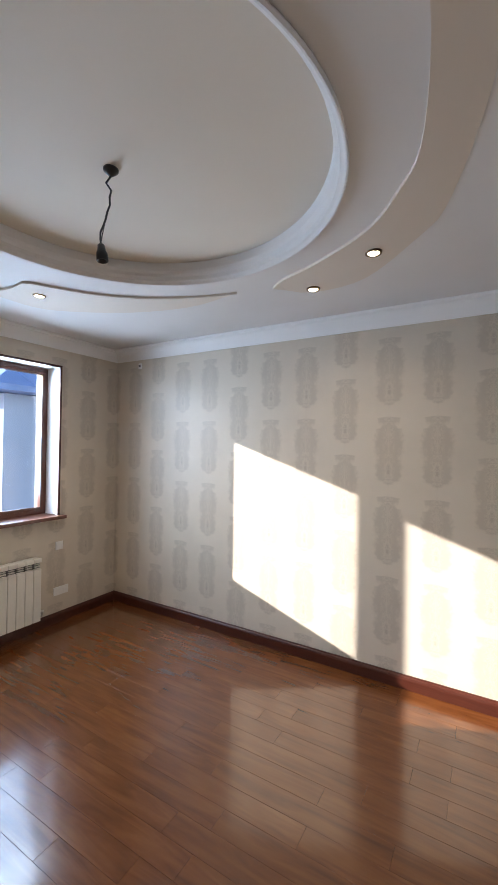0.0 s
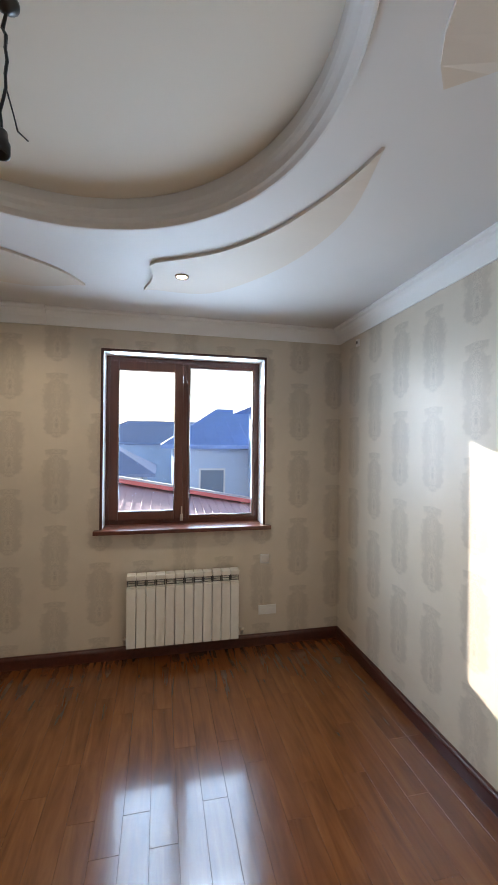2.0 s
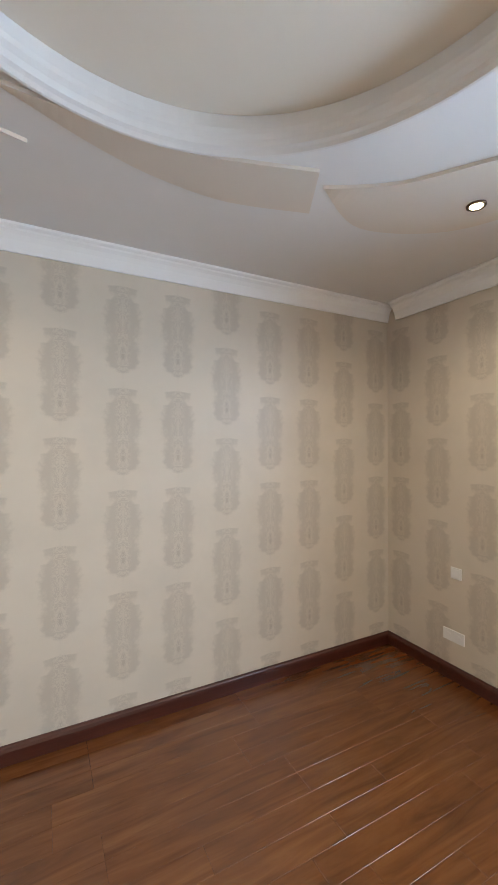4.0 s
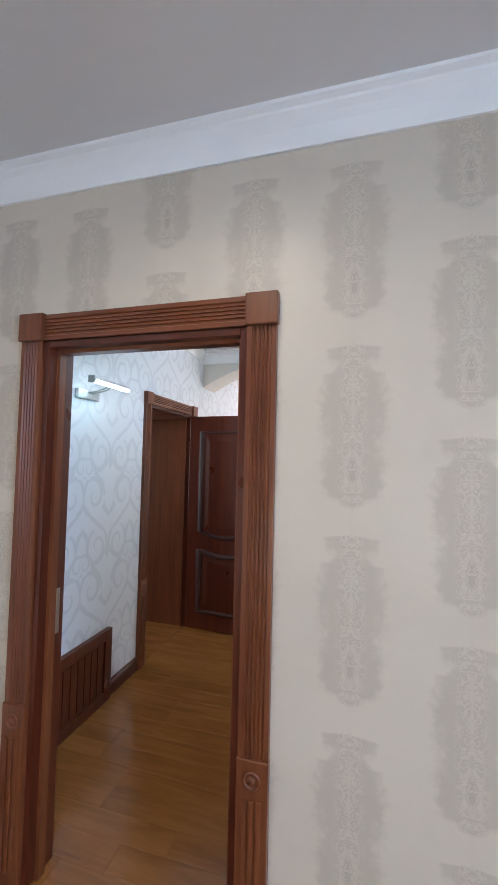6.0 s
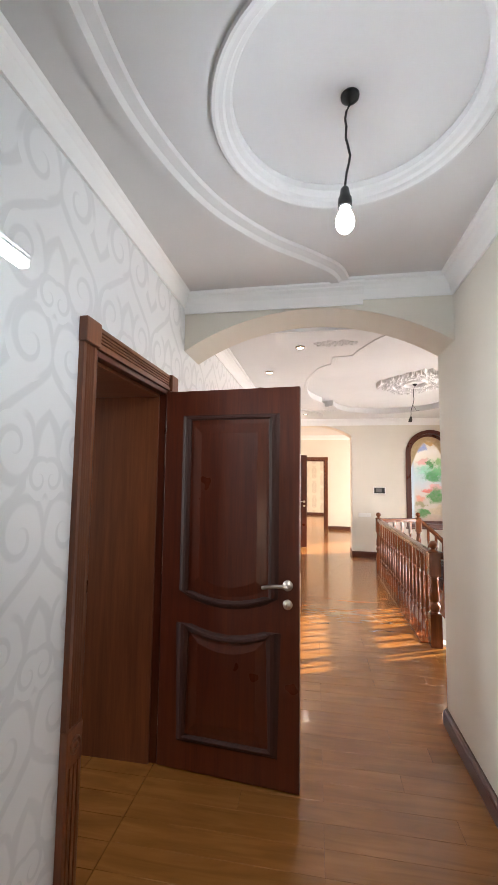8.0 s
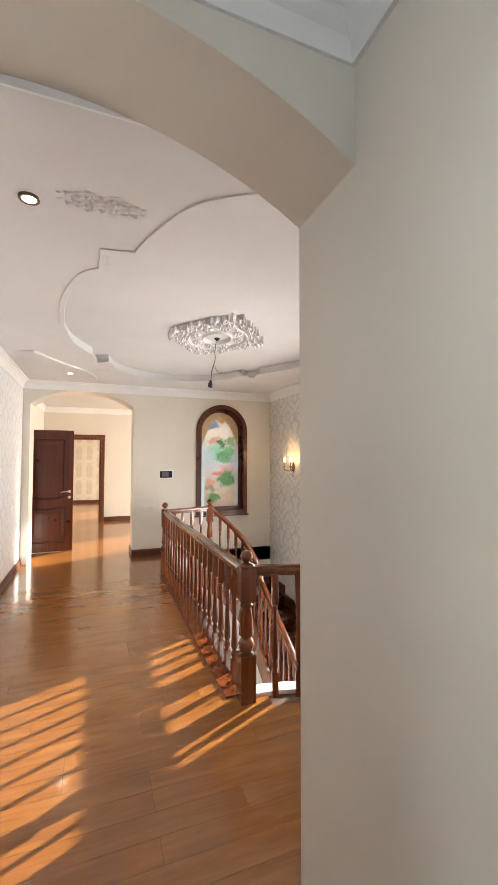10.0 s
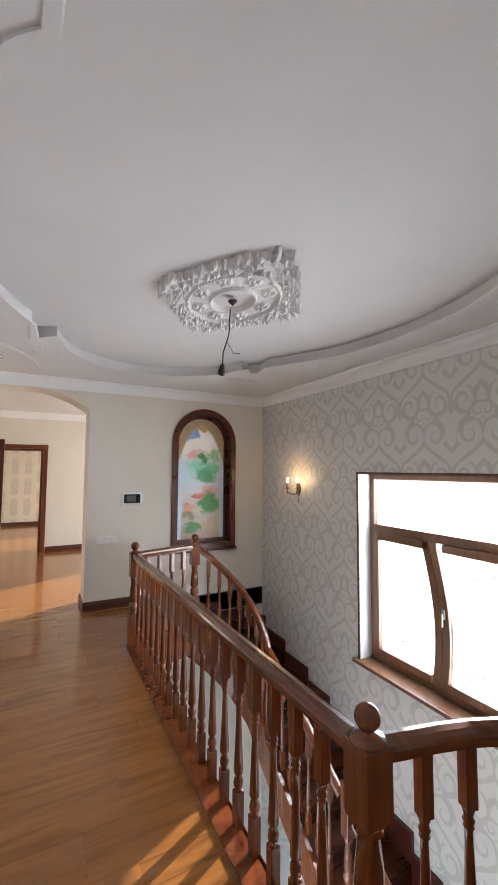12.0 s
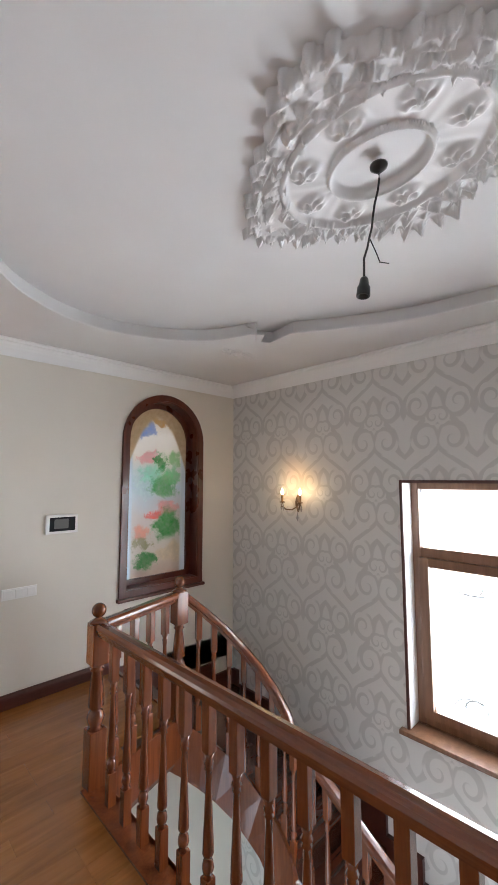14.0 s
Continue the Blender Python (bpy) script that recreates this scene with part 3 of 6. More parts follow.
def flowing(pts, n=6):
    """A smooth line through the given points."""
    out = []
    for i in range(len(pts) - 1):
        p = [Vector(pts[max(0, min(len(pts) - 1, i + k))]) for k in (-1, 0, 1, 2)]
        for j in range(n):
            t = j / n
            q = 0.5 * (2 * p[1] + (p[2] - p[0]) * t + (2 * p[0] - 5 * p[1] + 4 * p[2] - p[3]) * t * t + (3 * p[1] - p[0] - 3 * p[2] + p[3]) * t ** 3)
            out.append(tuple(q))
    return out + [tuple(pts[-1])]


def landing_edge():
    """The edge of the dropped border over the stairs: four bows with stepped corners."""
    far = flowing([(0.11, 6.88), (0.20, 7.22), (0.42, 7.53), (0.78, 7.75), (1.15, 7.77), (1.50, 7.64), (1.77, 7.40), (1.91, 7.06)])
    right = flowing([(2.10, 6.87), (2.34, 6.44), (2.49, 6.04), (2.55, 5.55)])
    left = flowing([(-0.32, 5.55), (-0.28, 6.05), (-0.18, 6.38), (-0.07, 6.62)])
    upper = left + [(-0.07, 6.97)] + far + [(2.03, 7.18), (2.15, 7.12)] + right
    near = flowing([(0.18, 4.07), (0.25, 3.84), (0.42, 3.51), (0.78, 3.29), (1.15, 3.27), (1.50, 3.40), (1.77, 3.64), (1.91, 3.98)])
    lower = flowing([(-0.32, 5.55), (-0.27, 4.98), (-0.14, 4.50), (-0.01, 4.34)])[1:] + [(0.0, 4.10)] + near + [(2.03, 3.86), (2.15, 3.92)] + [(x, 11.04 - y) for x, y in right[:-1]]
    return upper + lower[::-1]


bm = slab_with_hole(rect(HW, AY1, RX, FY0), landing_edge(), 2.735, 2.83)
box(bm, HW, AY1, 2.832, RX, FY0, 3.1)
structure("ceiling_landing", bm, M_WHITE, "white plaster ceiling with a dropped scalloped border", "ceiling")
structure("ceiling_beyond", boxes((-2.4, FY1, 2.80, 3.8, 12.45, 3.0), (-2.4, 12.65, 2.80, 2.8, 16.9, 3.0), (-3.2, 0.2, 2.8, HW - 0.2, 3.8, 3.0)), M_WHITE, "white plaster ceiling of the rooms beyond", "ceiling")
structure("roof", boxes((-3.8, -4.5, 3.16, 4.3, 17.4, 3.4)), M_WHITE, "flat roof slab over the storey", "roof")

# cornices: (out from the wall, up) with the wall on the sweep's side
CORN = [(0, 0), (0.010, 0), (0.012, 0.014), (0.022, 0.06), (0.034, 0.085), (0.048, 0.10), (0.05, 0.110), (0.06, 0.115), (0.066, 0.120), (0.066, 0.135), (0, 0.135)]


def cornice(name, path, z, label="white moulded plaster cornice", closed=False, flip=1, big=1.0):
    prof = [(s * flip * big, h) for s, h in CORN]
    return structure(name, sweep([(x, y, z) for x, y in path], prof, closed=closed), M_CORN, label, "cornice")


cornice("cornice_bedroom", [(EX, -1.40), (EX, SY), (WX, SY), (WX, 0), (EX, 0)], 2.667, flip=1)
cornice("cornice_bedroom_step", [(EX - 0.002, -0.1), (EX - 0.002, -1.40)], 2.664, flip=1, big=1.45)
cornice("cornice_hall", [(HW, 0.115), (HE, 0.115), (HE, AY0), (HW, AY0)], 2.667, closed=True, flip=-1)
cornice("cornice_hall_step", [(0.12, AY0 - 0.012), (HW, AY0 - 0.012)], 2.632, flip=-1, big=0.9)
cornice("cornice_landing", [(HW, AY1), (RX, AY1), (RX, FY0), (HW, FY0)], 2.602, closed=True, flip=-1, big=1.0)
cornice("cornice_beyond", [(-1.2, FY1), (3.8, FY1), (3.8, 12.45), (-1.2, 12.45)], 2.667, closed=True, flip=-1)

# floors
structure("floor", boxes((WX, SY, -0.25, EX, 0.1, -0.012)), M_JOINT, "glossy brown laminate plank floor", "floor")
EDGE = [(0.94, 4.28)] + arc(0.95, 2.95, 1.18, 1.33, 84, 2, 14) + [(2.13, AY1)]   # landing edge round the stairwell
LAND = [(HW - 0.2, AY1)] + EDGE[::-1] + [(0.90, 4.30), (0.90, 7.30), (1.56, 7.50), (1.56, FY0), (HW - 0.2, FY0)]
bm = prism(LAND, -0.30, -0.012)
box(bm, HW, 0.1, -0.25, HE, AY1, -0.012)
box(bm, -2.4, FY0, -0.25, 3.8, 16.9, -0.012)
box(bm, -3.2, 0.2, -0.25, HW, 3.8, -0.012)
structure("floor_hall", bm, M_JOINT, "glossy golden-brown laminate plank floor", "floor")

# baseboards: (out from the wall, up)
SKIRT = [(0, 0), (0.02, 0), (0.02, 0.07), (0.016, 0.085), (0.010, 0.092), (0.008, 0.1), (0, 0.1)]


def baseboard(path, label="dark polished wooden baseboard", flip=1):
    return structure("baseboard", sweep([(x, y, 0.0) for x, y in path], [(s * flip, h) for s, h in SKIRT]), M_SKIRT, label, "baseboard")


baseboard([(D1[1] + 0.12, 0.0), (EX, 0.0), (EX, SY), (WX, SY), (WX, 0.0), (D1[0] - 0.12, 0.0)])
baseboard([(HE, 0.16), (HE, AY1), (RX - 0.83, AY1)], flip=-1)
baseboard([(HW, 0.16), (HW, D2[0] - 0.1)])
baseboard([(HW, D2[1] + 0.1), (HW, FY0)])
baseboard([(0.545, FY1), (0.545, FY0), (1.56, FY0)])
baseboard([(FD[1] + 0.09, 12.45), (3.8, 12.45)])
baseboard([(-1.2, 12.45), (FD[0] - 0.09, 12.45)])
baseboard([(-2.4, 16.9), (2.8, 16.9)])
baseboard([(-3.2, 0.3), (-3.2, 3.7)])

# ---------------------------------------------------------------- doors


def fluted(width, depth, length, flutes):
    """A fluted casing board, upright, its face towards -y."""
    pts = [(-width / 2, 0), (-width / 2, -depth)]
    edge, n = 0.016, flutes
    pitch = (width - 2 * edge) / n
    for i in range(n):
        x = -width / 2 + edge + i * pitch
        pts += [(x, -depth), (x + pitch * 0.25, -depth + 0.006), (x + pitch * 0.75, -depth + 0.006)]
    pts += [(width / 2 - edge, -depth), (width / 2, -depth), (width / 2, 0)]
    return prism(pts, 0, length)


def casing_side(frame, x0, x1, head, m, w=0.105, flutes=5, plinth=0.67):
    """Casing of one face of a doorway; m lays it on its wall."""
    for x in (x0 - w / 2, x1 + w / 2):
        part("casing_leg", swung(fluted(w - 0.004, 0.022, head - plinth, flutes), m @ Matrix.Translation((x, 0, plinth))), M_CASE, frame)
        foot = part("plinth_block", swung(boxes((x - w / 2, -0.03, 0.0, x + w / 2, 0, plinth), bevel=0.004), m), M_CASE, frame)
        bm = lathe([(0.03, 0), (0.03, 0.004), (0.022, 0.008), (0.022, 0.003), (0.012, 0.003), (0.010, 0.008), (0.001, 0.009)], 16)
        part("rosette", swung(bm, m @ Matrix.Translation((x, -0.03, plinth - 0.06)) @ Matrix.Rotation(radians(90), 4, "X")), M_CASE, foot)
        for dx in (-0.024, 0.0, 0.024):
            part("reed", swung(boxes((x + dx - 0.008, -0.036, 0.06, x + dx + 0.008, -0.03, plinth - 0.12), bevel=0.003), m), M_CASE, foot)
        part("corner_block", swung(boxes((x - w / 2 - 0.004, -0.036, head, x + w / 2 + 0.004, 0, head + w + 0.004), bevel=0.005), m), M_CASE, frame)
    bm = fluted(w - 0.004, 0.022, x1 - x0, flutes)
    part("casing_head", swung(bm, m @ Matrix.Translation((x0, 0, head + w / 2)) @ Matrix.Rotation(radians(90), 4, "Y") @ Matrix.Rotation(0, 4, "Z")), M_CASEX, frame)


def jambs(frame, x0, x1, head, depth, m):
    """Lining of a doorway with a stop, from the front face inwards."""
    part("jamb", swung(boxes((x0, -0.01, 0, x0 + 0.025, depth + 0.01, head), bevel=0.003), m), M_DOOR, frame)
    part("jamb", swung(boxes((x1 - 0.025, -0.01, 0, x1, depth + 0.01, head), bevel=0.003), m), M_DOOR, frame)
    part("head_lining", swung(boxes((x0 + 0.025, -0.01, head - 0.025, x1 - 0.025, depth + 0.01, head), bevel=0.003), m), M_DOOR, frame)
    part("door_stop", swung(boxes((x0 + 0.025, 0.03, 0, x0 + 0.04, depth - 0.05, head - 0.025)), m), M_CASE, frame)
    part("door_stop", swung(boxes((x1 - 0.04, 0.03, 0, x1 - 0.025, depth - 0.05, head - 0.025)), m), M_CASE, frame)
    part("door_stop", swung(boxes((x0 + 0.04, 0.03, head - 0.04, x1 - 0.04, depth - 0.05, head - 0.025)), m), M_CASEX, frame)


PANEL_RIM = [(-0.022, 0), (-0.02, 0.006), (-0.008, 0.014), (0.004, 0.012), (0.012, 0.004), (0.022, 0.0)]


def panel_outlines(w):
    """Outlines of the upper and lower door panel, each with its bowed edge."""
    a, b = 0.135, w - 0.135
    mid, half = w / 2, (w - 0.27) / 2
    up = [(a, 1.88), (a, 0.93)] + [(mid - half + 2 * half * i / 12, 0.93 - 0.055 * (1 - ((i - 6) / 6) ** 2)) for i in range(1, 12)] + [(b, 0.93), (b, 1.88)]
    lo = [(a, 0.17), (b, 0.17), (b, 0.755)] + [(mid + half - 2 * half * i / 12, 0.755 - 0.055 * (1 - ((i - 6) / 6) ** 2)) for i in range(1, 12)] + [(a, 0.755)]
    return up, lo


def shrunk(pts, d):
    cx = sum(p[0] for p in pts) / len(pts)
    x0, x1 = min(p[0] for p in pts), max(p[0] for p in pts)
    z0, z1 = min(p[1] for p in pts), max(p[1] for p in pts)
    kx, kz = (x1 - x0 - 2 * d) / (x1 - x0), (z1 - z0 - 2 * d) / (z1 - z0)
    return [((x - (x0 + x1) / 2) * kx + (x0 + x1) / 2, (z - (z0 + z1) / 2) * kz + (z0 + z1) / 2) for x, z in pts]


def field(pts, d, h):
    """A raised door panel field with sloped edges, lying in x, z and rising to -y."""
    bm = bmesh.new()
    ins = shrunk(pts, d)
    lo = [bm.verts.new((x, 0, z)) for x, z in pts]
    hi = [bm.verts.new((x, -h, z)) for x, z in ins]
    n = len(pts)
    for i in range(n):
        j = (i + 1) % n
        bm.faces.new((lo[i], lo[j], hi[j], hi[i]))
    bm.faces.new(hi)
    bm.faces.new(lo[::-1])
    return bm


def lever(parent, x, z, side, toward):
    """A nickel lever handle with its rose and a lock rose; side is -1 for the front face."""
    m = Matrix.Translation((x, side * 0.02, z)) @ Matrix.Rotation(radians(90 if side < 0 else -90), 4, "X")
    h = part("door_handle", swung(lathe([(0.027, 0), (0.027, 0.006), (0.022, 0.011), (0.011, 0.013), (0.010, 0.045), (0.012, 0.05), (0.004, 0.056)], 16), m), M_NICKEL, parent, "satin nickel lever handle")
    y = side * 0.064
    bm = tube([(x, y, z), (x + toward * 0.03, y, z + 0.003), (x + toward * 0.07, y + side * 0.004, z + 0.001), (x + toward * 0.115, y, z - 0.008), (x + toward * 0.125, y - side * 0.006, z - 0.012)], 0.0095, 8)
    part("lever", bm, M_NICKEL, h)
    bm = lathe([(0.025, 0), (0.025, 0.006), (0.020, 0.011), (0.008, 0.012), (0.007, 0.022), (0.002, 0.024)], 16)
    part("lock_rose", swung(bm, Matrix.Translation((0, 0, -0.095)) @ m), M_NICKEL, parent, "satin nickel lock rose")
    part("lock_turn", boxes((x - 0.003, side * 0.042, z - 0.107, x + 0.003, side * 0.055, z - 0.083), bevel=0.001), M_NICKEL, parent)


def door_leaf(frame, hinge, turn, w=0.79, h=2.035, hinge_side=1):
    """A panelled leaf hinged at x = 0 and reaching along its own x."""
    leaf = part("door_leaf", boxes((0, -0.02, 0.008, w, 0.02, h), bevel=0.003), M_DOOR, frame)
    leaf.matrix_basis = pose(*hinge, 0, 0, turn)
    for pts in panel_outlines(w):
        for side in (1, -1):
            flip = Matrix.Identity(4) if side > 0 else Matrix.Translation((w, 0, 0)) @ Matrix.Rotation(radians(180), 4, "Z")
            path = [(x, -0.02, z) for x, z in pts]
            bm = sweep(path, PANEL_RIM, closed=True, up=Vector((0, -1, 0)))
            part("panel_moulding", swung(bm, flip), M_MOULD, leaf)
            part("panel_field", swung(field(shrunk(pts, 0.04), 0.05, 0.009), flip @ Matrix.Translation((0, -0.0205, 0))), M_DOOR, leaf)
    for side in (-1, 1):
        lever(leaf, w - 0.06, 1.0, side, -1)
    for z in (0.25, 1.05, 1.82):
        hg = part("hinge", boxes((-0.004, hinge_side * 0.018 - 0.03, z - 0.05, -0.001, hinge_side * 0.018 + 0.012, z + 0.05)), M_NICKEL, leaf, "nickel butt hinge")
        bm = bmesh.new()
        for i in range(4):
            swung(bm, Matrix.Identity(4))
            box(bm, -0.0055, hinge_side * 0.018 - 0.014 + (i % 2) * 0.012, z - 0.038 + i * 0.023, -0.0038, hinge_side * 0.018 - 0.008 + (i % 2) * 0.012, z - 0.032 + i * 0.023)
        part("hinge_screws", bm, M_BLACK, hg)
    part("lock_plate", boxes((w - 0.0005, -0.011, 0.86, w + 0.0015, 0.011, 1.06)), M_NICKEL, leaf)
    return leaf


I4 = Matrix.Identity(4)
d1 = thing("door_1", "open mahogany door in a fluted brown wooden casing", "door", kind="structure")
casing_side(d1, D1[0], D1[1], D1[2], I4, flutes=5)
casing_side(d1, D1[0], D1[1], D1[2], Matrix.Translation((0, 0.115, 0)) @ Matrix.Translation((D1[0] + D1[1], 0, 0)) @ Matrix.Rotation(radians(180), 4, "Z"), w=0.09)
jambs(d1, D1[0], D1[1], D1[2], 0.115, I4)
door_leaf(d1, (D1[1] - 0.03, 0.142, 0), 91.5, w=0.77, hinge_side=1)
part("strike_plate", boxes((D1[0] + 0.0245, 0.075, 0.90, D1[0] + 0.0275, 0.10, 1.08)), M_NICKEL, d1, "brass strike plate")

d2 = thing("door_2", "open mahogany door standing across the hall wall", "door", kind="structure")
MW = Matrix.Translation((HW, 0, 0)) @ Matrix.Rotation(radians(90), 4, "Z")   # casing face towards +x
casing_side(d2, D2[0], D2[1], D2[2], MW, w=0.092, flutes=4)
jambs(d2, D2[0], D2[1], D2[2], 0.75, MW)
door_leaf(d2, (HW + 0.02, D2[1] - 0.02, 0), -5.5, w=0.77)

d3 = thing("door_3", "open mahogany door beyond the flat arch", "door", kind="structure")
M3 = Matrix.Translation((-1.2, 0, 0)) @ Matrix.Rotation(radians(90), 4, "Z")
casing_side(d3, 9.26, 10.06, 2.05, M3, w=0.085, flutes=4)
jambs(d3, 9.26, 10.06, 2.05, 0.2, M3)
door_leaf(d3, (-1.17, 9.23, 0), 0, w=0.8)

d4 = thing("door_4", "brown wooden doorway casing of the end room", "doorway", kind="structure")
casing_side(d4, FD[0], FD[1], FD[2], Matrix.Translation((0, 12.45, 0)), w=0.085, flutes=4)
jambs(d4, FD[0], FD[1], FD[2], 0.2, Matrix.Translation((0, 12.45, 0)))

# ---------------------------------------------------------------- windows


def sash(parent, x, y0, y1, z0, z1, bar, mat, glass):
    """A window sash across y, with its pane."""
    f = part("sash", boxes((x, y0, z0, x + 0.06, y0 + bar, z1), (x, y1 - bar, z0, x + 0.06, y1, z1), (x, y0 + bar, z0, x + 0.06, y1 - bar, z0 + bar), (x, y0 + bar, z1 - bar, x + 0.06, y1 - bar, z1), bevel=0.006), mat, parent)
    p = part("pane", boxes((x + 0.028, y0 + bar - 0.004, z0 + bar - 0.004, x + 0.034, y1 - bar + 0.004, z1 - bar + 0.004)), glass, f)
    p.visible_shadow = False
    part("gasket", boxes((x - 0.002, y0 + bar, z0 + bar, x + 0.004, y0 + bar + 0.005, z1 - bar), (x - 0.002, y1 - bar - 0.005, z0 + bar, x + 0.004, y1 - bar, z1 - bar), (x - 0.002, y0 + bar + 0.005, z0 + bar, x + 0.004, y1 - bar - 0.005, z0 + bar + 0.005)), M_BLACK, f)
    return f


w1 = thing("window_1", "brown wooden double window over rooftops", "window", kind="structure")
FX = 3.60
y0, y1, z0, z1 = W1
part("window_frame", boxes((FX, y0 - 0.02, z0, FX + 0.08, y0 + 0.045, z1), (FX, y1 - 0.045, z0, FX + 0.08, y1 + 0.02, z1), (FX, y0 + 0.045, z0, FX + 0.08, y1 - 0.045, z0 + 0.05), (FX, y0 + 0.045, z1 - 0.055, FX + 0.08, y1 - 0.045, z1), (FX, -2.515, z0 + 0.05, FX + 0.08, -2.455, z1 - 0.055), bevel=0.005), M_FRAME, w1)
sash(w1, FX - 0.008, y0 + 0.035, -2.50, z0 + 0.04, z1 - 0.045, 0.028, M_FRAME, M_GLASS)
s2 = sash(w1, FX - 0.02, -2.47, y1 - 0.035, z0 + 0.04, z1 - 0.045, 0.075, M_FRAME, M_GLASS)
hd = part("window_handle", boxes((FX - 0.03, -2.475, 1.07, FX - 0.02, -2.449, 1.13), bevel=0.003), M_NICKEL, w1, "brass window handle")
part("grip", boxes((FX - 0.05, -2.468, 1.10, FX - 0.036, -2.456, 1.20), (FX - 0.05, -2.468, 1.095, FX - 0.028, -2.456, 1.108), bevel=0.003), M_NICKEL, hd)
part("reveal", boxes((EX, y0, z0, FX, y0 + 0.006, z1), (EX, y1 - 0.006, z0, FX, y1, z1), (EX, y0 + 0.006, z1 - 0.006, FX, y1 - 0.006, z1)), M_REVEAL, w1, "white window reveal boards")
part("window_trim", boxes((EX - 0.006, y0 - 0.012, z0, EX + 0.004, y0 + 0.008, z1 + 0.012), (EX - 0.006, y1 - 0.008, z0, EX + 0.004, y1 + 0.012, z1 + 0.012), (EX - 0.006, y0 + 0.008, z1 - 0.008, EX + 0.004, y1 - 0.008, z1 + 0.012)), M_SKIRT, w1)
part("window_sill", boxes((EX - 0.06, y0 - 0.055, z0 - 0.03, FX, y1 + 0.055, z0 + 0.004), bevel=0.006), M_FRAME, w1, "dark brown window sill board")

w2 = thing("window_2", "brown stair window with frosted etched panes", "window", kind="structure")
FX2 = 3.12
y0, y1, z0, z1 = W2
part("window_frame", boxes((FX2, y0 - 0.02, z0, FX2 + 0.08, y0 + 0.065, z1), (FX2, y1 - 0.065, z0, FX2 + 0.08, y1 + 0.02, z1), (FX2, y0 + 0.065, z0, FX2 + 0.08, y1 - 0.065, z0 + 0.06), (FX2, y0 + 0.065, z1 - 0.06, FX2 + 0.08, y1 - 0.065, z1), (FX2, y0 + 0.065, 1.04, FX2 + 0.08, y1 - 0.065, 1.12), bevel=0.006), M_FRAME2, w2)
p = part("top_pane", boxes((FX2 + 0.04, y0 + 0.06, 1.115, FX2 + 0.046, y1 - 0.06, z1 - 0.055)), M_MILK, w2)
p.visible_shadow = False


def wave_y(z):
    """The bowed meeting line of the two stair window sashes."""
    return 5.75 - 0.115 * math.sin(math.pi * min(1.0, (1.0 - z) / 1.5)) if z < 1.0 else 5.75


def wave_bar(dy0, dy1, x0, x1):
    pts = [(wave_y(-0.17 + 1.21 * i / 24) + dy0, -0.17 + 1.21 * i / 24) for i in range(25)] + [(wave_y(1.04 - 1.21 * i / 24) + dy1, 1.04 - 1.21 * i / 24) for i in range(25)]
    bm = bmesh.new()
    a = [bm.verts.new((x0, y, z)) for y, z in pts]
    b = [bm.verts.new((x1, y, z)) for y, z in pts]
    for i in range(24):
        bm.faces.new((a[i], a[i + 1], a[48 - i], a[49 - i]))
        bm.faces.new((b[i + 1], b[i], b[49 - i], b[48 - i]))
    for i in range(50):
        j = (i + 1) % 50
        bm.faces.new((a[i], b[i], b[j], a[j]))
    return bm


for (side, ya, yb) in ((1, 0, y1 - 0.06), (-1, y0 + 0.06, 0)):
    sg = part("sash", wave_bar(side * 0.003, side * 0.072, FX2 - 0.02, FX2 + 0.05), M_FRAME2, w2)
    e = (yb - 0.07, yb) if side > 0 else (ya, ya + 0.07)
    lo, hi = (5.76, e[0]) if side > 0 else (e[1], 5.62)
    part("sash_bars", boxes((FX2 - 0.02, e[0], -0.17, FX2 + 0.05, e[1], 1.04), (FX2 - 0.02, lo, -0.17, FX2 + 0.05, hi, -0.10), (FX2 - 0.02, lo, 0.97, FX2 + 0.05, hi, 1.04), bevel=0.005), M_FRAME2, sg)
    p = part("pane", boxes((FX2 + 0.02, min(5.66, e[0]) + (0.0 if side > 0 else 0.0), -0.11, FX2 + 0.026, max(5.66, e[1]), 0.98)), M_MILK, sg)
    p.visible_shadow = False
    bm = bmesh.new()
    c = (lo + hi) / 2
    for k in (0, 1):
        for sy in (-1, 1):
            zc, dirz = (-0.03, 1) if k == 0 else (0.90, -1)
            path = [(FX2 + 0.016, c + sy * (0.17 - 0.012 * i) * math.cos(0.42 * i) * 0.9, zc + dirz * (0.02 + (0.10 - 0.006 * i) * abs(math.sin(0.42 * i)))) for i in range(10)]
            tube(path, 0.0055, 5, bm)
    for sy in (0.06, 0.085):
        tube([(FX2 + 0.016, lo + sy, 0.0), (FX2 + 0.016, lo + sy, 0.85)], 0.0032, 4, bm)
        tube([(FX2 + 0.016, hi - sy, 0.0), (FX2 + 0.016, hi - sy, 0.85)], 0.0032, 4, bm)
    part("etched_ornament", bm, M_ETCH, sg, "etched scroll lines on frosted glass")
hd = part("window_handle", boxes((FX2 - 0.032, 5.600, 0.42, FX2 - 0.02, 5.630, 0.50), bevel=0.003), M_NICKEL, w2, "nickel window handle")
part("grip", boxes((FX2 - 0.052, 5.607, 0.36, FX2 - 0.04, 5.622, 0.47), (FX2 - 0.052, 5.607, 0.458, FX2 - 0.03, 5.622, 0.472), bevel=0.003), M_NICKEL, hd)
part("reveal", boxes((RX, y0, z0, FX2, y0 + 0.006, z1), (RX, y1 - 0.006, z0, FX2, y1, z1), (RX, y0 + 0.006, z1 - 0.006, FX2, y1 - 0.006, z1)), M_REVEAL, w2, "white window reveal boards")
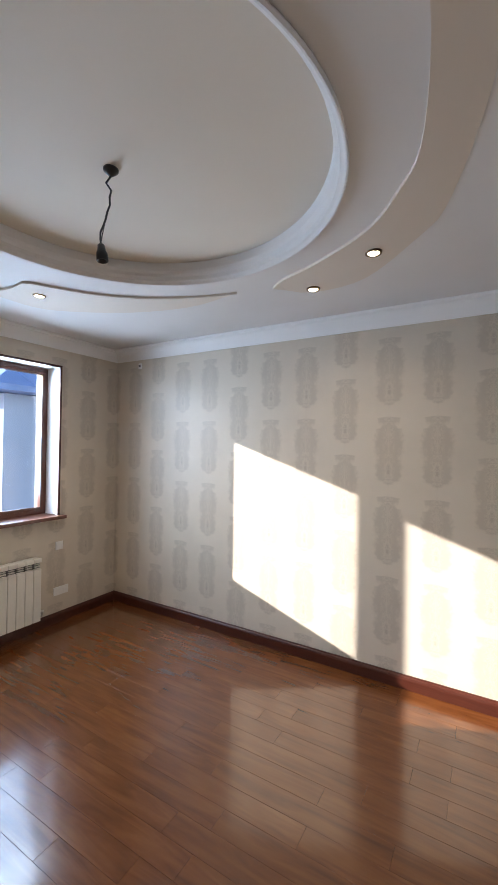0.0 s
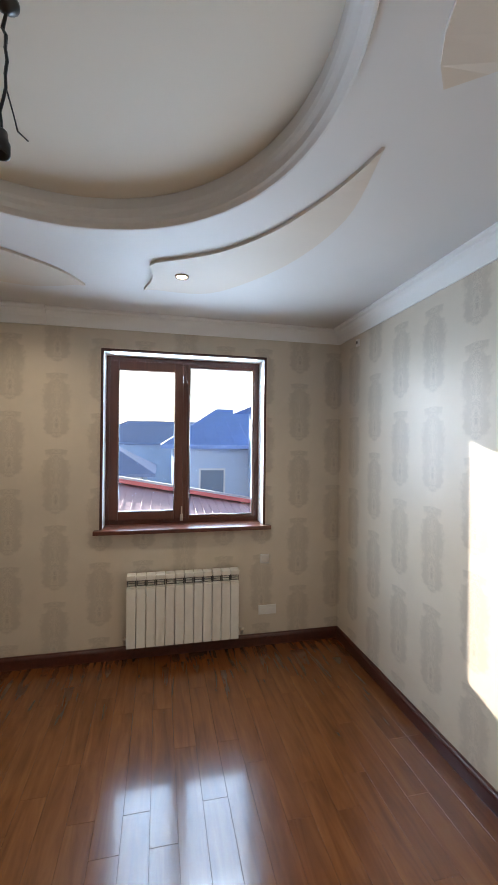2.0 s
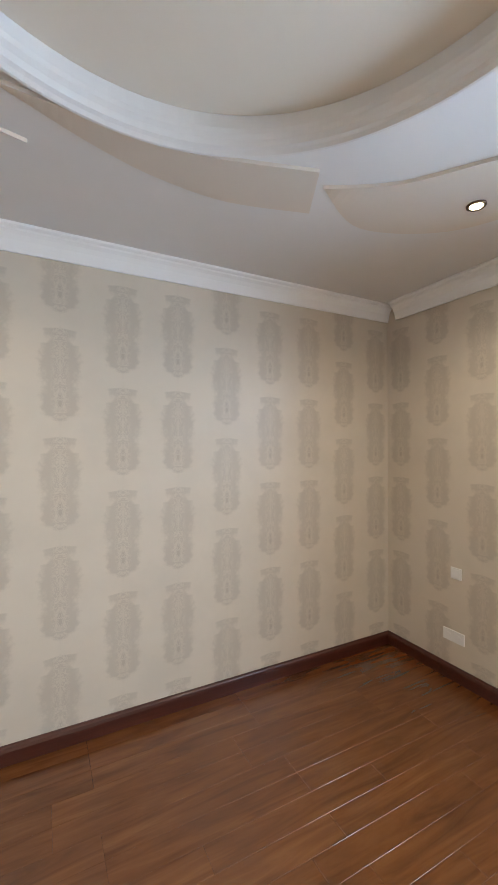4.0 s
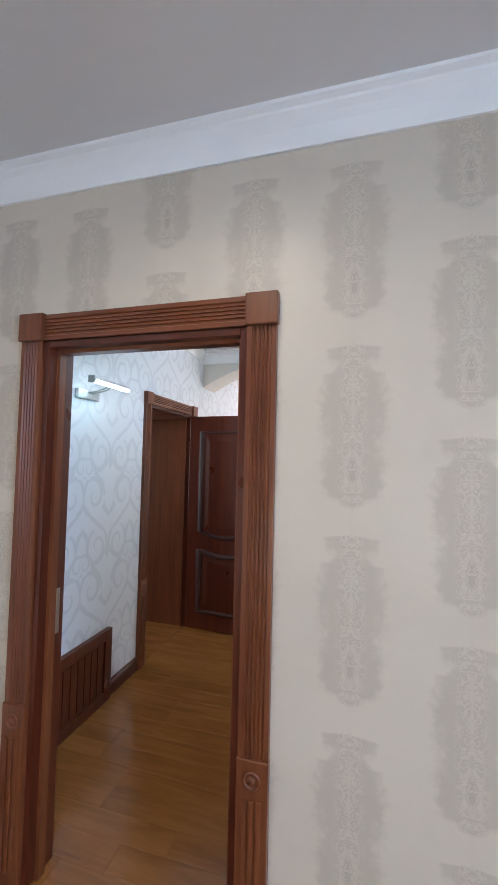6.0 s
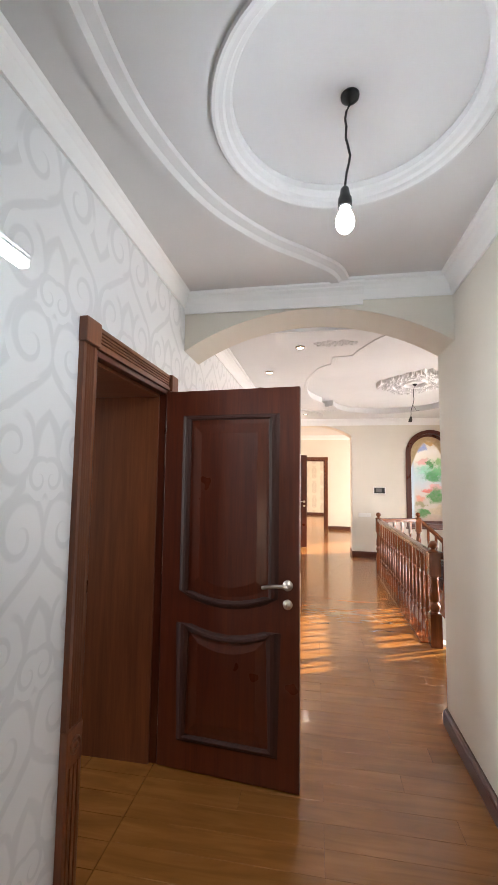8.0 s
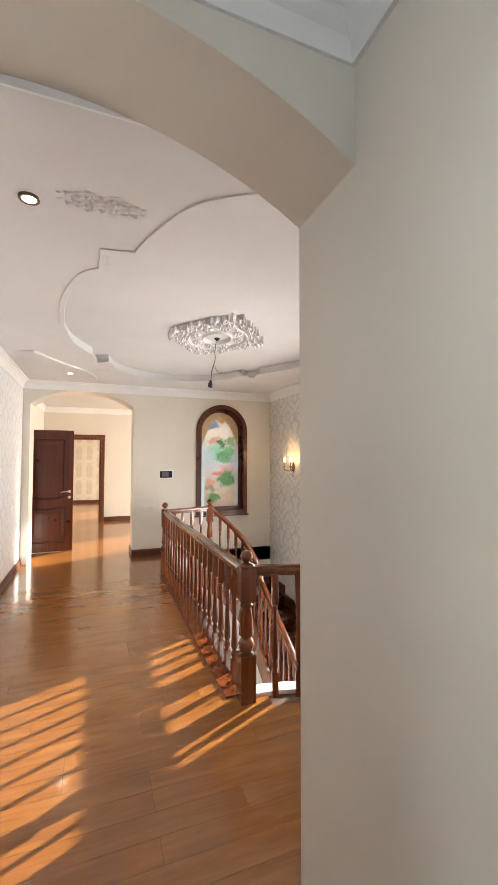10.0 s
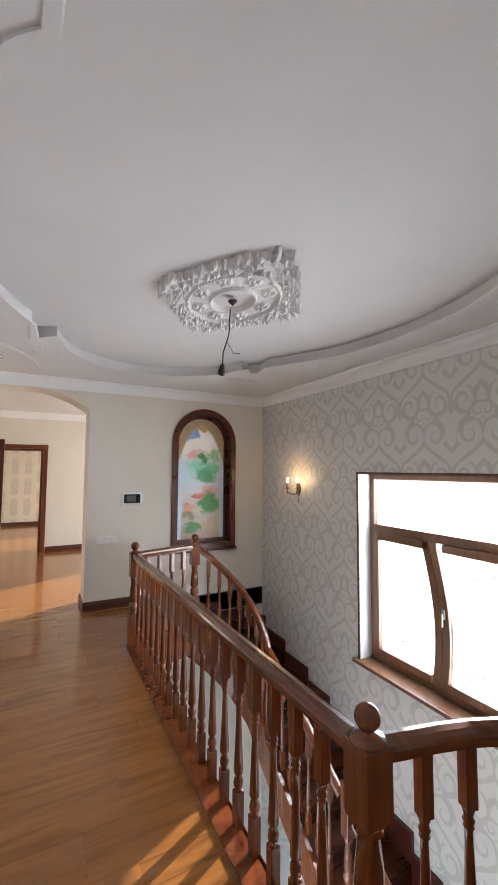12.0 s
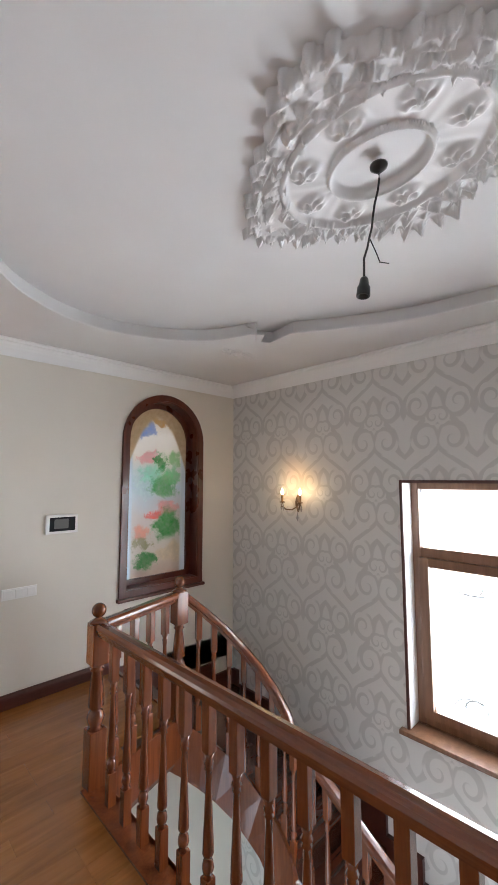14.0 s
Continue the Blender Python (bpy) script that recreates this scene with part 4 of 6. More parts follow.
part("window_trim", boxes((RX - 0.006, y0 - 0.014, z0, RX + 0.004, y0 + 0.008, z1 + 0.014), (RX - 0.006, y1 - 0.008, z0, RX + 0.004, y1 + 0.014, z1 + 0.014), (RX - 0.006, y0 + 0.008, z1 - 0.008, RX + 0.004, y1 - 0.008, z1 + 0.014)), M_SKIRT, w2)
part("window_sill", boxes((RX - 0.05, y0 - 0.06, z0 - 0.03, FX2, y1 + 0.06, z0 + 0.004), bevel=0.006), M_FRAME2, w2, "brown window sill board")

# stained glass in its arched frame


def art_glass():
    """Backlit painted glass: a garden path between columns."""
    m = Mat("painted_garden_glass")
    x, y, z = m.xyz(m.co.outputs["Object"])
    u = m.math("DIVIDE", m.math("SUBTRACT", x, G[0]), G[1] - G[0])
    v = m.math("DIVIDE", m.math("SUBTRACT", z, G[2]), 1.84)
    w = m.vec(u, m.math("MULTIPLY", v, 2.1), 0.0)
    n1 = m.noise(w, 4.0, 4, 0.6, 0.6)
    n3 = m.noise(w, 16.0, 3, 0.6)
    vv = m.math("ADD", v, m.math("MULTIPLY", m.math("SUBTRACT", n1, 0.5), 0.14))
    uu = m.math("ADD", u, m.math("MULTIPLY", m.math("SUBTRACT", m.noise(w, 9.0, 4, 0.7), 0.5), 0.5))
    col = m.ramp(vv, [(0.0, (0.52, 0.42, 0.38)), (0.14, (0.66, 0.64, 0.62)), (0.34, (0.72, 0.72, 0.74)), (0.50, (0.66, 0.78, 0.90)), (0.66, (0.86, 0.86, 0.84)), (0.78, (0.92, 0.94, 0.96)), (0.95, (0.74, 0.70, 0.62))])
    spots = ((0.30, 0.52, 0.16, 0.08, (0.62, 0.76, 0.90)), (0.42, 0.57, 0.16, 0.05, (0.40, 0.78, 0.66)), (0.36, 0.66, 0.14, 0.03, (0.86, 0.48, 0.54)),
             (0.54, 0.64, 0.09, 0.05, (0.04, 0.36, 0.10)), (0.60, 0.50, 0.20, 0.07, (0.10, 0.42, 0.16)), (0.72, 0.56, 0.13, 0.05, (0.24, 0.62, 0.36)),
             (0.76, 0.66, 0.10, 0.05, (0.30, 0.60, 0.32)), (0.68, 0.38, 0.17, 0.03, (0.82, 0.46, 0.48)), (0.44, 0.36, 0.12, 0.022, (0.78, 0.20, 0.18)),
             (0.66, 0.29, 0.20, 0.08, (0.07, 0.36, 0.10)), (0.30, 0.26, 0.12, 0.035, (0.84, 0.42, 0.34)), (0.30, 0.20, 0.12, 0.04, (0.34, 0.36, 0.22)),
             (0.36, 0.11, 0.15, 0.04, (0.06, 0.34, 0.09)), (0.36, 0.80, 0.12, 0.04, (0.28, 0.42, 0.80)), (0.60, 0.86, 0.30, 0.02, (0.62, 0.42, 0.16)), (0.70, 0.14, 0.20, 0.05, (0.62, 0.56, 0.46)))
    for su, sv, ru, rv, tint in spots:
        du, dv = m.math("DIVIDE", m.math("SUBTRACT", uu, su), ru), m.math("DIVIDE", m.math("SUBTRACT", vv, sv), rv)
        d = m.math("ADD", m.math("MULTIPLY", du, du), m.math("MULTIPLY", dv, dv))
        col = m.mix(m.math("MULTIPLY", m.math("SUBTRACT", 1.0, m.step(d, 0.35, 1.5)), m.math("ADD", 0.35, m.math("MULTIPLY", n3, 0.8))), col, m.mix(n3, tuple(c * 0.7 for c in tint), tuple(min(1, c * 1.35) for c in tint)))
    edge = m.math("ABSOLUTE", m.math("SUBTRACT", u, 0.5))
    column = m.step(edge, 0.33, 0.37)
    stone = m.ramp(m.noise(m.vec(m.math("MULTIPLY", u, 14.0), v, 0.0), 3.0, 3), [(0.3, (0.60, 0.70, 0.80)), (0.7, (0.78, 0.88, 0.98))])
    col = m.mix(m.math("MULTIPLY", column, m.math("SUBTRACT", 1.0, m.step(v, 0.74, 0.78))), col, stone)
    crown = m.step(m.math("ADD", m.math("MULTIPLY", m.math("MULTIPLY", edge, edge), 1.6), v), 0.86, 0.90)
    col = m.mix(crown, col, m.mix(n3, (0.45, 0.36, 0.24), (0.70, 0.62, 0.48)))
    t = m.t
    tl = t.nodes.new("ShaderNodeBsdfTranslucent")
    m.link(col, tl.inputs[0])
    mx = t.nodes.new("ShaderNodeMixShader")
    mx.inputs[0].default_value = 0.6
    m.done(col, 0.15)
    m.link(m.bsdf.outputs[0], mx.inputs[1])
    m.link(tl.outputs[0], mx.inputs[2])
    m.link(mx.outputs[0], t.nodes["Material Output"].inputs[0])
    return m.m


M_ART = art_glass()
w3 = thing("window_3", "arched stained-glass garden picture in a dark frame", "stained glass", kind="structure")


def arched_ring(x0, x1, sill, spring, inset, ya, yb):
    c, r = (x0 + x1) / 2, (x1 - x0) / 2
    outer = [(x0, sill), (x1, sill)] + arc(c, spring, r, r, 0, 180, 22)
    inn = [(x0 + inset, sill + inset), (x1 - inset, sill + inset)] + arc(c, spring, r - inset, r - inset, 0, 180, 22)
    return swung(slab_with_hole(outer, inn, -yb, -ya), Matrix.Rotation(radians(90), 4, "X"))


part("window_frame", arched_ring(G[0] - 0.06, G[1] + 0.06, G[2] - 0.06, G[3], 0.06, FY0 - 0.028, FY0 - 0.002), M_DOOR, w3)
part("frame_lining", arched_ring(G[0] - 0.001, G[1] + 0.001, G[2] - 0.001, G[3], 0.012, FY0 - 0.018, FY0 + 0.13), M_DOOR, w3)
part("inner_bead", arched_ring(G[0] + 0.011, G[1] - 0.011, G[2] + 0.011, G[3], 0.05, FY0 + 0.10, FY0 + 0.125), M_DOOR, w3)
part("window_sill", boxes((G[0] - 0.08, FY0 - 0.05, G[2] - 0.09, G[1] + 0.08, FY0 - 0.002, G[2] - 0.062), bevel=0.005), M_DOOR, w3)
pts = [(G[0] + 0.015, G[2] + 0.015), (G[1] - 0.015, G[2] + 0.015)] + arc((G[0] + G[1]) / 2, G[3], gr - 0.015, gr - 0.015, 0, 180, 22)
part("stained_pane", swung(prism(pts, -(FY0 + 0.137), -(FY0 + 0.13)), Matrix.Rotation(radians(90), 4, "X")), M_ART, w3, "painted glass with garden, columns and cypress")

# ---------------------------------------------------------------- ceiling relief
RIM_RING = [(-0.012, 0.0), (-0.02, -0.012), (-0.012, -0.022), (0.002, -0.02), (0.02, -0.008), (0.04, 0.0), (0.052, 0.02), (0.075, 0.035), (0.085, 0.05), (0.085, 0.10), (0.0, 0.10)]
tagged(part("ceiling_ring", sweep([(x, y, 2.80) for x, y in arc(*CB, RB, RB, 0, 356, 89)], [(-s * 0.55, h) for s, h in RIM_RING], closed=True), M_WHITE), "white moulded ring round the raised ceiling circle", "ceiling moulding", kind="structure")
tagged(part("ceiling_ring_hall", sweep([(x, y, 2.80) for x, y in arc(*CH, RH, RH, 0, 354, 59)], [(-s * 0.7, h * 0.58) for s, h in RIM_RING], closed=True), M_WHITE), "white moulded ring round the raised hall circle", "ceiling moulding", kind="structure")


def wedge_panel(inner, outer, drop, z=2.80):
    """A ceiling leaf with a stepped inner edge that runs out flush at its outer edge."""
    n = len(inner)
    bm = bmesh.new()
    top_i = [bm.verts.new((x, y, z)) for x, y in inner]
    low_i = [bm.verts.new((x, y, z - drop)) for x, y in inner]
    top_o = [bm.verts.new((x, y, z)) for x, y in outer]
    low_o = [bm.verts.new((x, y, z - 0.003)) for x, y in outer]
    for i in range(n - 1):
        for a, b in ((top_i, low_i), (low_i, low_o), (low_o, top_o), (top_o, top_i)):
            bm.faces.new((a[i], a[i + 1], b[i + 1], b[i]))
    bm.faces.new((top_i[0], low_i[0], low_o[0], top_o[0]))
    bm.faces.new((top_i[-1], top_o[-1], low_o[-1], low_i[-1]))
    return bm


def evenly(pts, n=28):
    """n + 1 points at even steps along a line."""
    out = []
    lens = [math.dist(p, q) for p, q in zip(pts, pts[1:])]
    for i in range(n + 1):
        d = sum(lens) * i / n
        for (p, q), ln in zip(zip(pts, pts[1:]), lens):
            if d <= ln + 1e-9:
                break
            d -= ln
        k = min(1.0, d / ln)
        out.append((p[0] + (q[0] - p[0]) * k, p[1] + (q[1] - p[1]) * k))
    return out


PANELS = (
    (flowing([(1.01, -3.06), (0.90, -2.97), (0.66, -2.87), (0.30, -2.65), (0.11, -2.41), (0.0, -2.20), (-0.08, -1.75), (-0.09, -1.20)]),
     flowing([(1.00, -3.08), (0.84, -3.26), (0.47, -3.22), (0.10, -2.85), (-0.05, -2.62), (-0.22, -2.0), (-0.26, -1.45)])),
    (flowing([(2.79, -2.155), (2.58, -2.215), (2.375, -2.20)]) + flowing([(2.37, -2.205), (2.25, -2.42), (2.12, -2.60), (1.87, -2.80), (1.54, -2.95), (1.27, -3.02)])[1:],
     flowing([(2.80, -2.16), (2.80, -2.55), (2.55, -2.80), (2.15, -3.01), (1.70, -3.10), (1.27, -3.03)])),
    (flowing([(2.81, -1.78), (2.60, -1.67), (2.42, -1.47), (2.21, -1.20), (1.93, -1.02)]), flowing([(2.82, -1.77), (2.93, -1.40), (2.76, -1.02), (2.32, -0.83), (1.94, -1.01)])),
    (flowing([(-0.05, -1.20), (0.22, -0.99), (0.35, -0.89), (0.56, -0.79), (0.78, -0.73)]), [(-0.20, -0.95), (0.03, -0.80), (0.21, -0.64)] + flowing([(0.21, -0.641), (0.39, -0.715), (0.56, -0.735), (0.78, -0.725)])),
    (flowing([(0.66, -0.975), (0.87, -0.965), (1.12, -0.95), (1.38, -0.965), (1.85, -1.10)]), flowing([(0.65, -0.970), (0.80, -0.90), (1.01, -0.81), (1.26, -0.74), (1.60, -0.72), (2.00, -0.82)])),
)
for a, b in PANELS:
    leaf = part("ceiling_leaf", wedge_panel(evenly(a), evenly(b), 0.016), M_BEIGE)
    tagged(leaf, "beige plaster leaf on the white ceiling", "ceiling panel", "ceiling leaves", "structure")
leaf = wedge_panel(evenly(flowing([(-0.66, 6.60), (-0.39, 7.11), (-0.18, 7.41), (-0.05, 7.72), (-0.01, 7.98)])), evenly(flowing([(-0.86, 6.70), (-0.84, 7.40), (-0.60, 7.95), (-0.02, 8.02)])), 0.022, 2.735)
tagged(part("ceiling_leaf", leaf, M_WHITE), "white plaster leaf on the landing ceiling border", "ceiling panel", kind="structure")
HALL_BOW = flowing([(-0.42, 0.118), (-0.66, 0.42), (-0.78, 0.78), (-0.82, 1.18), (-0.78, 1.50), (-0.66, 1.84), (-0.45, 2.14), (-0.24, 2.34), (-0.09, 2.50), (-0.03, 2.67)])
bm = prism([(HW, 0.118)] + HALL_BOW + [(HW, AY0)], 2.765, 2.7995)
tagged(part("ceiling_bow_hall", bm, M_WHITE), "white dropped plaster bow along the hall ceiling", "ceiling panel", kind="structure")
edge = [(x, y, 2.765) for x, y in HALL_BOW]
tagged(part("ceiling_bow_trim", sweep(edge, [(0.008, 0.034), (0.075, 0.034), (0.068, 0.018), (0.035, 0.006), (0.02, -0.012), (-0.03, -0.012), (-0.036, 0.0), (0.008, 0.0)]), M_WHITE), "white moulding along the dropped ceiling bow", "ceiling moulding", kind="structure")
le = [(x, y, 2.735) for x, y in landing_edge()]
tagged(part("ceiling_border_trim", sweep(le, [(-0.004, 0.095), (-0.05, 0.095), (-0.045, 0.07), (-0.02, 0.05), (-0.012, 0.012), (-0.006, -0.008), (0.03, -0.008), (0.035, 0.0), (-0.004, 0.0)], closed=True), M_WHITE), "white moulding round the scalloped ceiling border", "ceiling moulding", kind="structure")


def acanthus(count, seed, lo, hi):
    """Curled leaves strewn over one quarter: place, direction, length, breadth and height."""
    rng = random.Random(seed)
    out = []
    for i in range(count):
        a = radians(90 * (i + rng.uniform(0.2, 0.8)) / count)
        rim = 1.0 / (abs(math.cos(a)) ** 1.16 + abs(math.sin(a)) ** 1.16) ** (1 / 1.16)
        ring = i % 3
        r = rim * (lo + (hi - lo) * (0.06, 0.48, 0.86)[ring] + rng.uniform(-0.03, 0.03))
        way = a + rng.uniform(-1.5, 1.5)
        out.append((r * math.cos(a), r * math.sin(a), math.cos(way), math.sin(way), rng.uniform(0.055, 0.105), rng.uniform(0.028, 0.05), rng.uniform(0.6, 1.0)))
    return out


def relief(u, v, leaves):
    """Height of overlapping curled leaves at u, v."""
    h = 0.0
    for x, y, cx, cy, ln, br, top in leaves:
        dx, dy = u - x, v - y
        s, t = (dx * cx + dy * cy) / ln, (dy * cx - dx * cy) / br
        if abs(s) < 1 and abs(t) < 1.1:
            w = math.sqrt(1 - s * s) * (0.9 + 0.14 * math.sin(10 * s))
            if abs(t) < w:
                k = t / w
                rib = 0.88 + 0.12 * math.cos(8 * k)
                h = max(h, top * math.sqrt(1 - k * k) * (0.62 + 0.38 * s) * rib)
    return h


def stucco(name, cx, cy, z, rx, ry, height, n, seed, keep=lambda u, v: True):
    """Moulded leaf relief on a ceiling: a height field, mirrored in both ways."""
    rosette = name == "ceiling_medallion"
    leaves = acanthus(96, seed, 0.60, 0.97) if rosette else acanthus(14, seed, 0.1, 0.95)
    half = n // 2
    quarter = []
    for j in range(half + 1):
        row = []
        for i in range(half + 1):
            u, v = 1.15 * i / half, 1.15 * j / half
            h = relief(u, v, leaves)
            a = math.atan2(v, u + 1e-6)
            rr = math.hypot(u, v)
            r = (u ** 1.16 + v ** 1.16) ** (1 / 1.16)
            if rosette and r < 0.90 + 0.04 * math.sin(14 * a) and rr > 0.56:
                h = max(h, 0.34)
            if rosette and rr < 0.60:
                dish = 0.26 + 0.015 * math.sin(26 * a + 22 * rr)
                ridge = math.exp(-((rr - 0.58) / 0.022) ** 2) * 0.36
                boss = 0.0
                for ba in (0.0, 0.80, 1.571):
                    d = math.hypot(u - 0.45 * math.cos(ba), v - 0.45 * math.sin(ba))
                    turn = math.atan2(v - 0.45 * math.sin(ba), u - 0.45 * math.cos(ba) + 1e-6)
                    boss = max(boss, 0.50 * math.exp(-(d / 0.085) ** 4) * (0.62 + 0.20 * math.cos(5 * turn + 30 * d) + 0.18 * math.cos(75 * d)))
                h = max(h if rr > 0.56 else 0.0, dish + ridge + boss)
                if rr < 0.30:
                    h = 0.06 + 0.52 * math.exp(-((rr - 0.285) / 0.02) ** 2)
            row.append(h)
        quarter.append(row)
    bm = bmesh.new()
    grid = [[bm.verts.new((cx + (i - half) / half * 1.15 * rx, cy + (j - half) / half * 1.15 * ry, z - quarter[abs(j - half)][abs(i - half)] * height)) for i in range(2 * half + 1)] for j in range(2 * half + 1)]
    for j in range(2 * half):
        for i in range(2 * half):
            q = (grid[j][i], grid[j][i + 1], grid[j + 1][i + 1], grid[j + 1][i])
            if max(z - p.co.z for p in q) > 1e-6 and keep(1.15 * (i + 0.5 - half) / half, 1.15 * (j + 0.5 - half) / half):
                f = bm.faces.new(q)
                f.smooth = True
    for p in [p for p in bm.verts if not p.link_faces]:
        bm.verts.remove(p)
    return bm


med = thing("ceiling_medallion", "white stucco leaf medallion on the landing ceiling", "ceiling medallion", (1.13, 5.68, 2.832))
MED = ("ceiling_medallion", 0, 0, 0, 0.50, 0.665, 0.085, 250, 3)
part("leaf_border", stucco(*MED, keep=lambda u, v: math.hypot(u, v) >= 0.60), M_STUCCO, med)
part("rosette_ring", stucco(*MED, keep=lambda u, v: 0.30 <= math.hypot(u, v) < 0.60), M_STUCCO, med)
part("centre_disc", stucco(*MED, keep=lambda u, v: math.hypot(u, v) < 0.30), M_STUCCO, med)
for (x, y) in ((0.0, 7.36), (0.0, 3.68), (2.14, 7.50), (2.2, 3.6)):
    o = part("stucco_spray", stucco("stucco_spray", 0, 0, 0, 0.26, 0.10, 0.024, 70, 9), M_STUCCO)
    o.location = (x, y, 2.735)
    tagged(o, "white stucco leaf spray on the ceiling border", "stucco ornament", "stucco sprays")

# ---------------------------------------------------------------- lamps


def spot(x, y, z):
    e = thing("ceiling_spotlight", "small lit recessed spotlight with a bronze rim", "spotlight", (x, y, z), group="ceiling spotlights")
    rim = lathe([(0.030, 0.004), (0.030, -0.004), (0.036, -0.008), (0.044, -0.005), (0.045, 0.004)], 20)
    part("rim", rim, M_BRONZE, e)
    part("lamp_glass", lathe([(0.002, -0.008), (0.02, -0.0075), (0.029, -0.005), (0.029, 0.004)], 16), M_SPOT, e, "glowing warm lamp face")
    return e


first = spot(0.787, -3.20, 2.79)
for (x, y, z) in ((0.323, -2.885, 2.788), (2.517, -2.393, 2.789), (2.66, -1.25, 2.789), (0.17, -0.86, 2.789), (-0.31, 3.75, 2.731), (-0.69, 4.59, 2.731), (-0.90, 5.41, 2.731), (-0.36, 7.68, 2.722)):
    copy_thing(first, pose(x, y, z))


def pendant(x, y, z, drop, label, bulb=False, tail=False, seed=1, lean=(-0.02, 0.0)):
    e = thing("pendant_lamp", label, "pendant lamp", (x, y, z))
    part("ceiling_cup", lathe([(0.005, 0.0), (0.032, 0.0), (0.031, -0.008), (0.02, -0.018), (0.006, -0.030)], 18), M_BLACK, e)
    rng = random.Random(seed)
    path = [(0, 0, -0.03)]
    for i in range(1, 11):
        k = i / 10
        path.append((0.016 * math.sin(7.5 * k + seed) * (1 - k) + rng.uniform(-0.005, 0.005) + lean[0] * k, 0.014 * math.sin(6.2 * k + seed) * (1 - k) + rng.uniform(-0.005, 0.005) + lean[1] * k, -0.03 - (drop - 0.09) * k))
    part("cable", tube(path, 0.0042, 6), M_BLACK, e)
    ex, ey, ez = path[-1]
    bm = lathe([(0.008, 0.012), (0.014, 0.005), (0.018, -0.02), (0.023, -0.03), (0.024, -0.062), (0.018, -0.064), (0.016, -0.03), (0.002, -0.028)], 16)
    part("lamp_holder", swung(bm, Matrix.Translation((ex, ey, ez)) @ Matrix.Rotation(radians(0 if bulb else 9), 4, "Y")), M_BLACK, e, "black lamp holder")
    if tail:
        tx, ty, tz = path[6]
        part("spare_wire", tube([(tx, ty, tz), (tx + 0.03, ty - 0.01, tz - 0.05), (tx + 0.045, ty - 0.015, tz - 0.08), (tx + 0.085, ty - 0.03, tz - 0.075)], 0.0022, 5), M_BLACK, e)
    if bulb:
        b = part("bulb", swung(lathe([(0.012, 0.0), (0.014, -0.012), (0.026, -0.035), (0.031, -0.055), (0.028, -0.075), (0.016, -0.09), (0.003, -0.094)], 18), Matrix.Translation((ex, ey, ez - 0.055))), M_BULB, e, "glowing white bulb")
        b.visible_shadow = False
    return e


pendant(1.160, -1.868, 2.902, 0.385, "bare black lamp holder hanging on its cable", tail=True, seed=2, lean=(0.03, 0.02))
pendant(1.13, 5.68, 2.80, 0.50, "bare lamp holder hanging below the stucco medallion", tail=True, seed=4, lean=(-0.055, 0.045))
pendant(-0.055, 1.465, 2.862, 0.40, "lit bare bulb hanging on a black cable", bulb=True, seed=3)

pl = thing("picture_lamp", "steel tube lamp glowing on the silvery wallpaper", "wall lamp", (HW, 0.80, 2.0))
part("base", boxes((0, -0.10, -0.028, 0.028, 0.10, 0.028), bevel=0.006), M_STEEL, pl)
part("arm", tube([(0.028, -0.01, 0.01), (0.08, 0.0, 0.02), (0.13, 0.005, 0.035), (0.18, 0.005, 0.062)], 0.005, 6), M_STEEL, pl)
part("arm", tube([(0.028, 0.02, 0.01), (0.08, 0.03, 0.02), (0.13, 0.035, 0.035), (0.18, 0.035, 0.062)], 0.005, 6), M_STEEL, pl)
part("housing", boxes((0.17, -0.18, 0.056, 0.205, 0.17, 0.074), bevel=0.006), M_STEEL, pl)
part("tube_light", boxes((0.174, -0.17, 0.040, 0.200, 0.168, 0.056), bevel=0.005), M_TUBE, pl, "glowing white tube")
part("end_cap", boxes((0.166, -0.198, 0.036, 0.208, -0.18, 0.078), bevel=0.005), M_STEEL, pl)

sc = thing("wall_sconce", "bronze two-candle sconce with crystal drops, lit", "wall lamp", (RX, 7.51, 1.40))
bm = lathe([(0.004, -0.09), (0.012, -0.07), (0.03, -0.03), (0.034, 0.01), (0.024, 0.05), (0.008, 0.075), (0.003, 0.085)], 14)
part("back_plate", swung(bm, Matrix.Translation((-0.02, 0, 0.03)) @ Matrix.Diagonal((0.6, 1, 1, 1))), M_BRONZE, sc)
for dy in (-0.10, 0.12):
    part("arm", tube([(-0.03, 0, 0.0), (-0.06, dy * 0.35, -0.035), (-0.10, dy * 0.7, -0.03), (-0.125, dy, 0.0), (-0.115, dy, 0.035)], 0.007, 7), M_BRONZE, sc)
    c = part("candle", swung(lathe([(0.026, 0), (0.028, 0.008), (0.012, 0.012), (0.011, 0.075), (0.006, 0.078)], 12), Matrix.Translation((-0.115, dy, 0.035))), M_BRONZE, sc)
    b = part("candle_bulb", swung(lathe([(0.006, 0), (0.013, 0.014), (0.013, 0.03), (0.006, 0.052), (0.001, 0.064)], 12), Matrix.Translation((-0.115, dy, 0.112))), M_CANDLE, sc, "glowing candle bulb")
    b.visible_shadow = False
    for k in (-1, 1):
        part("crystal_drop", swung(lathe([(0.001, 0), (0.004, -0.02), (0.009, -0.05), (0.001, -0.072)], 6), Matrix.Translation((-0.115 + 0.012 * k, dy + 0.024 * k, 0.03))), M_CRYSTAL, sc)
part("crystal_drop", swung(lathe([(0.001, 0), (0.005, -0.02), (0.012, -0.06), (0.001, -0.09)], 6), Matrix.Translation((-0.03, 0, -0.055))), M_CRYSTAL, sc)

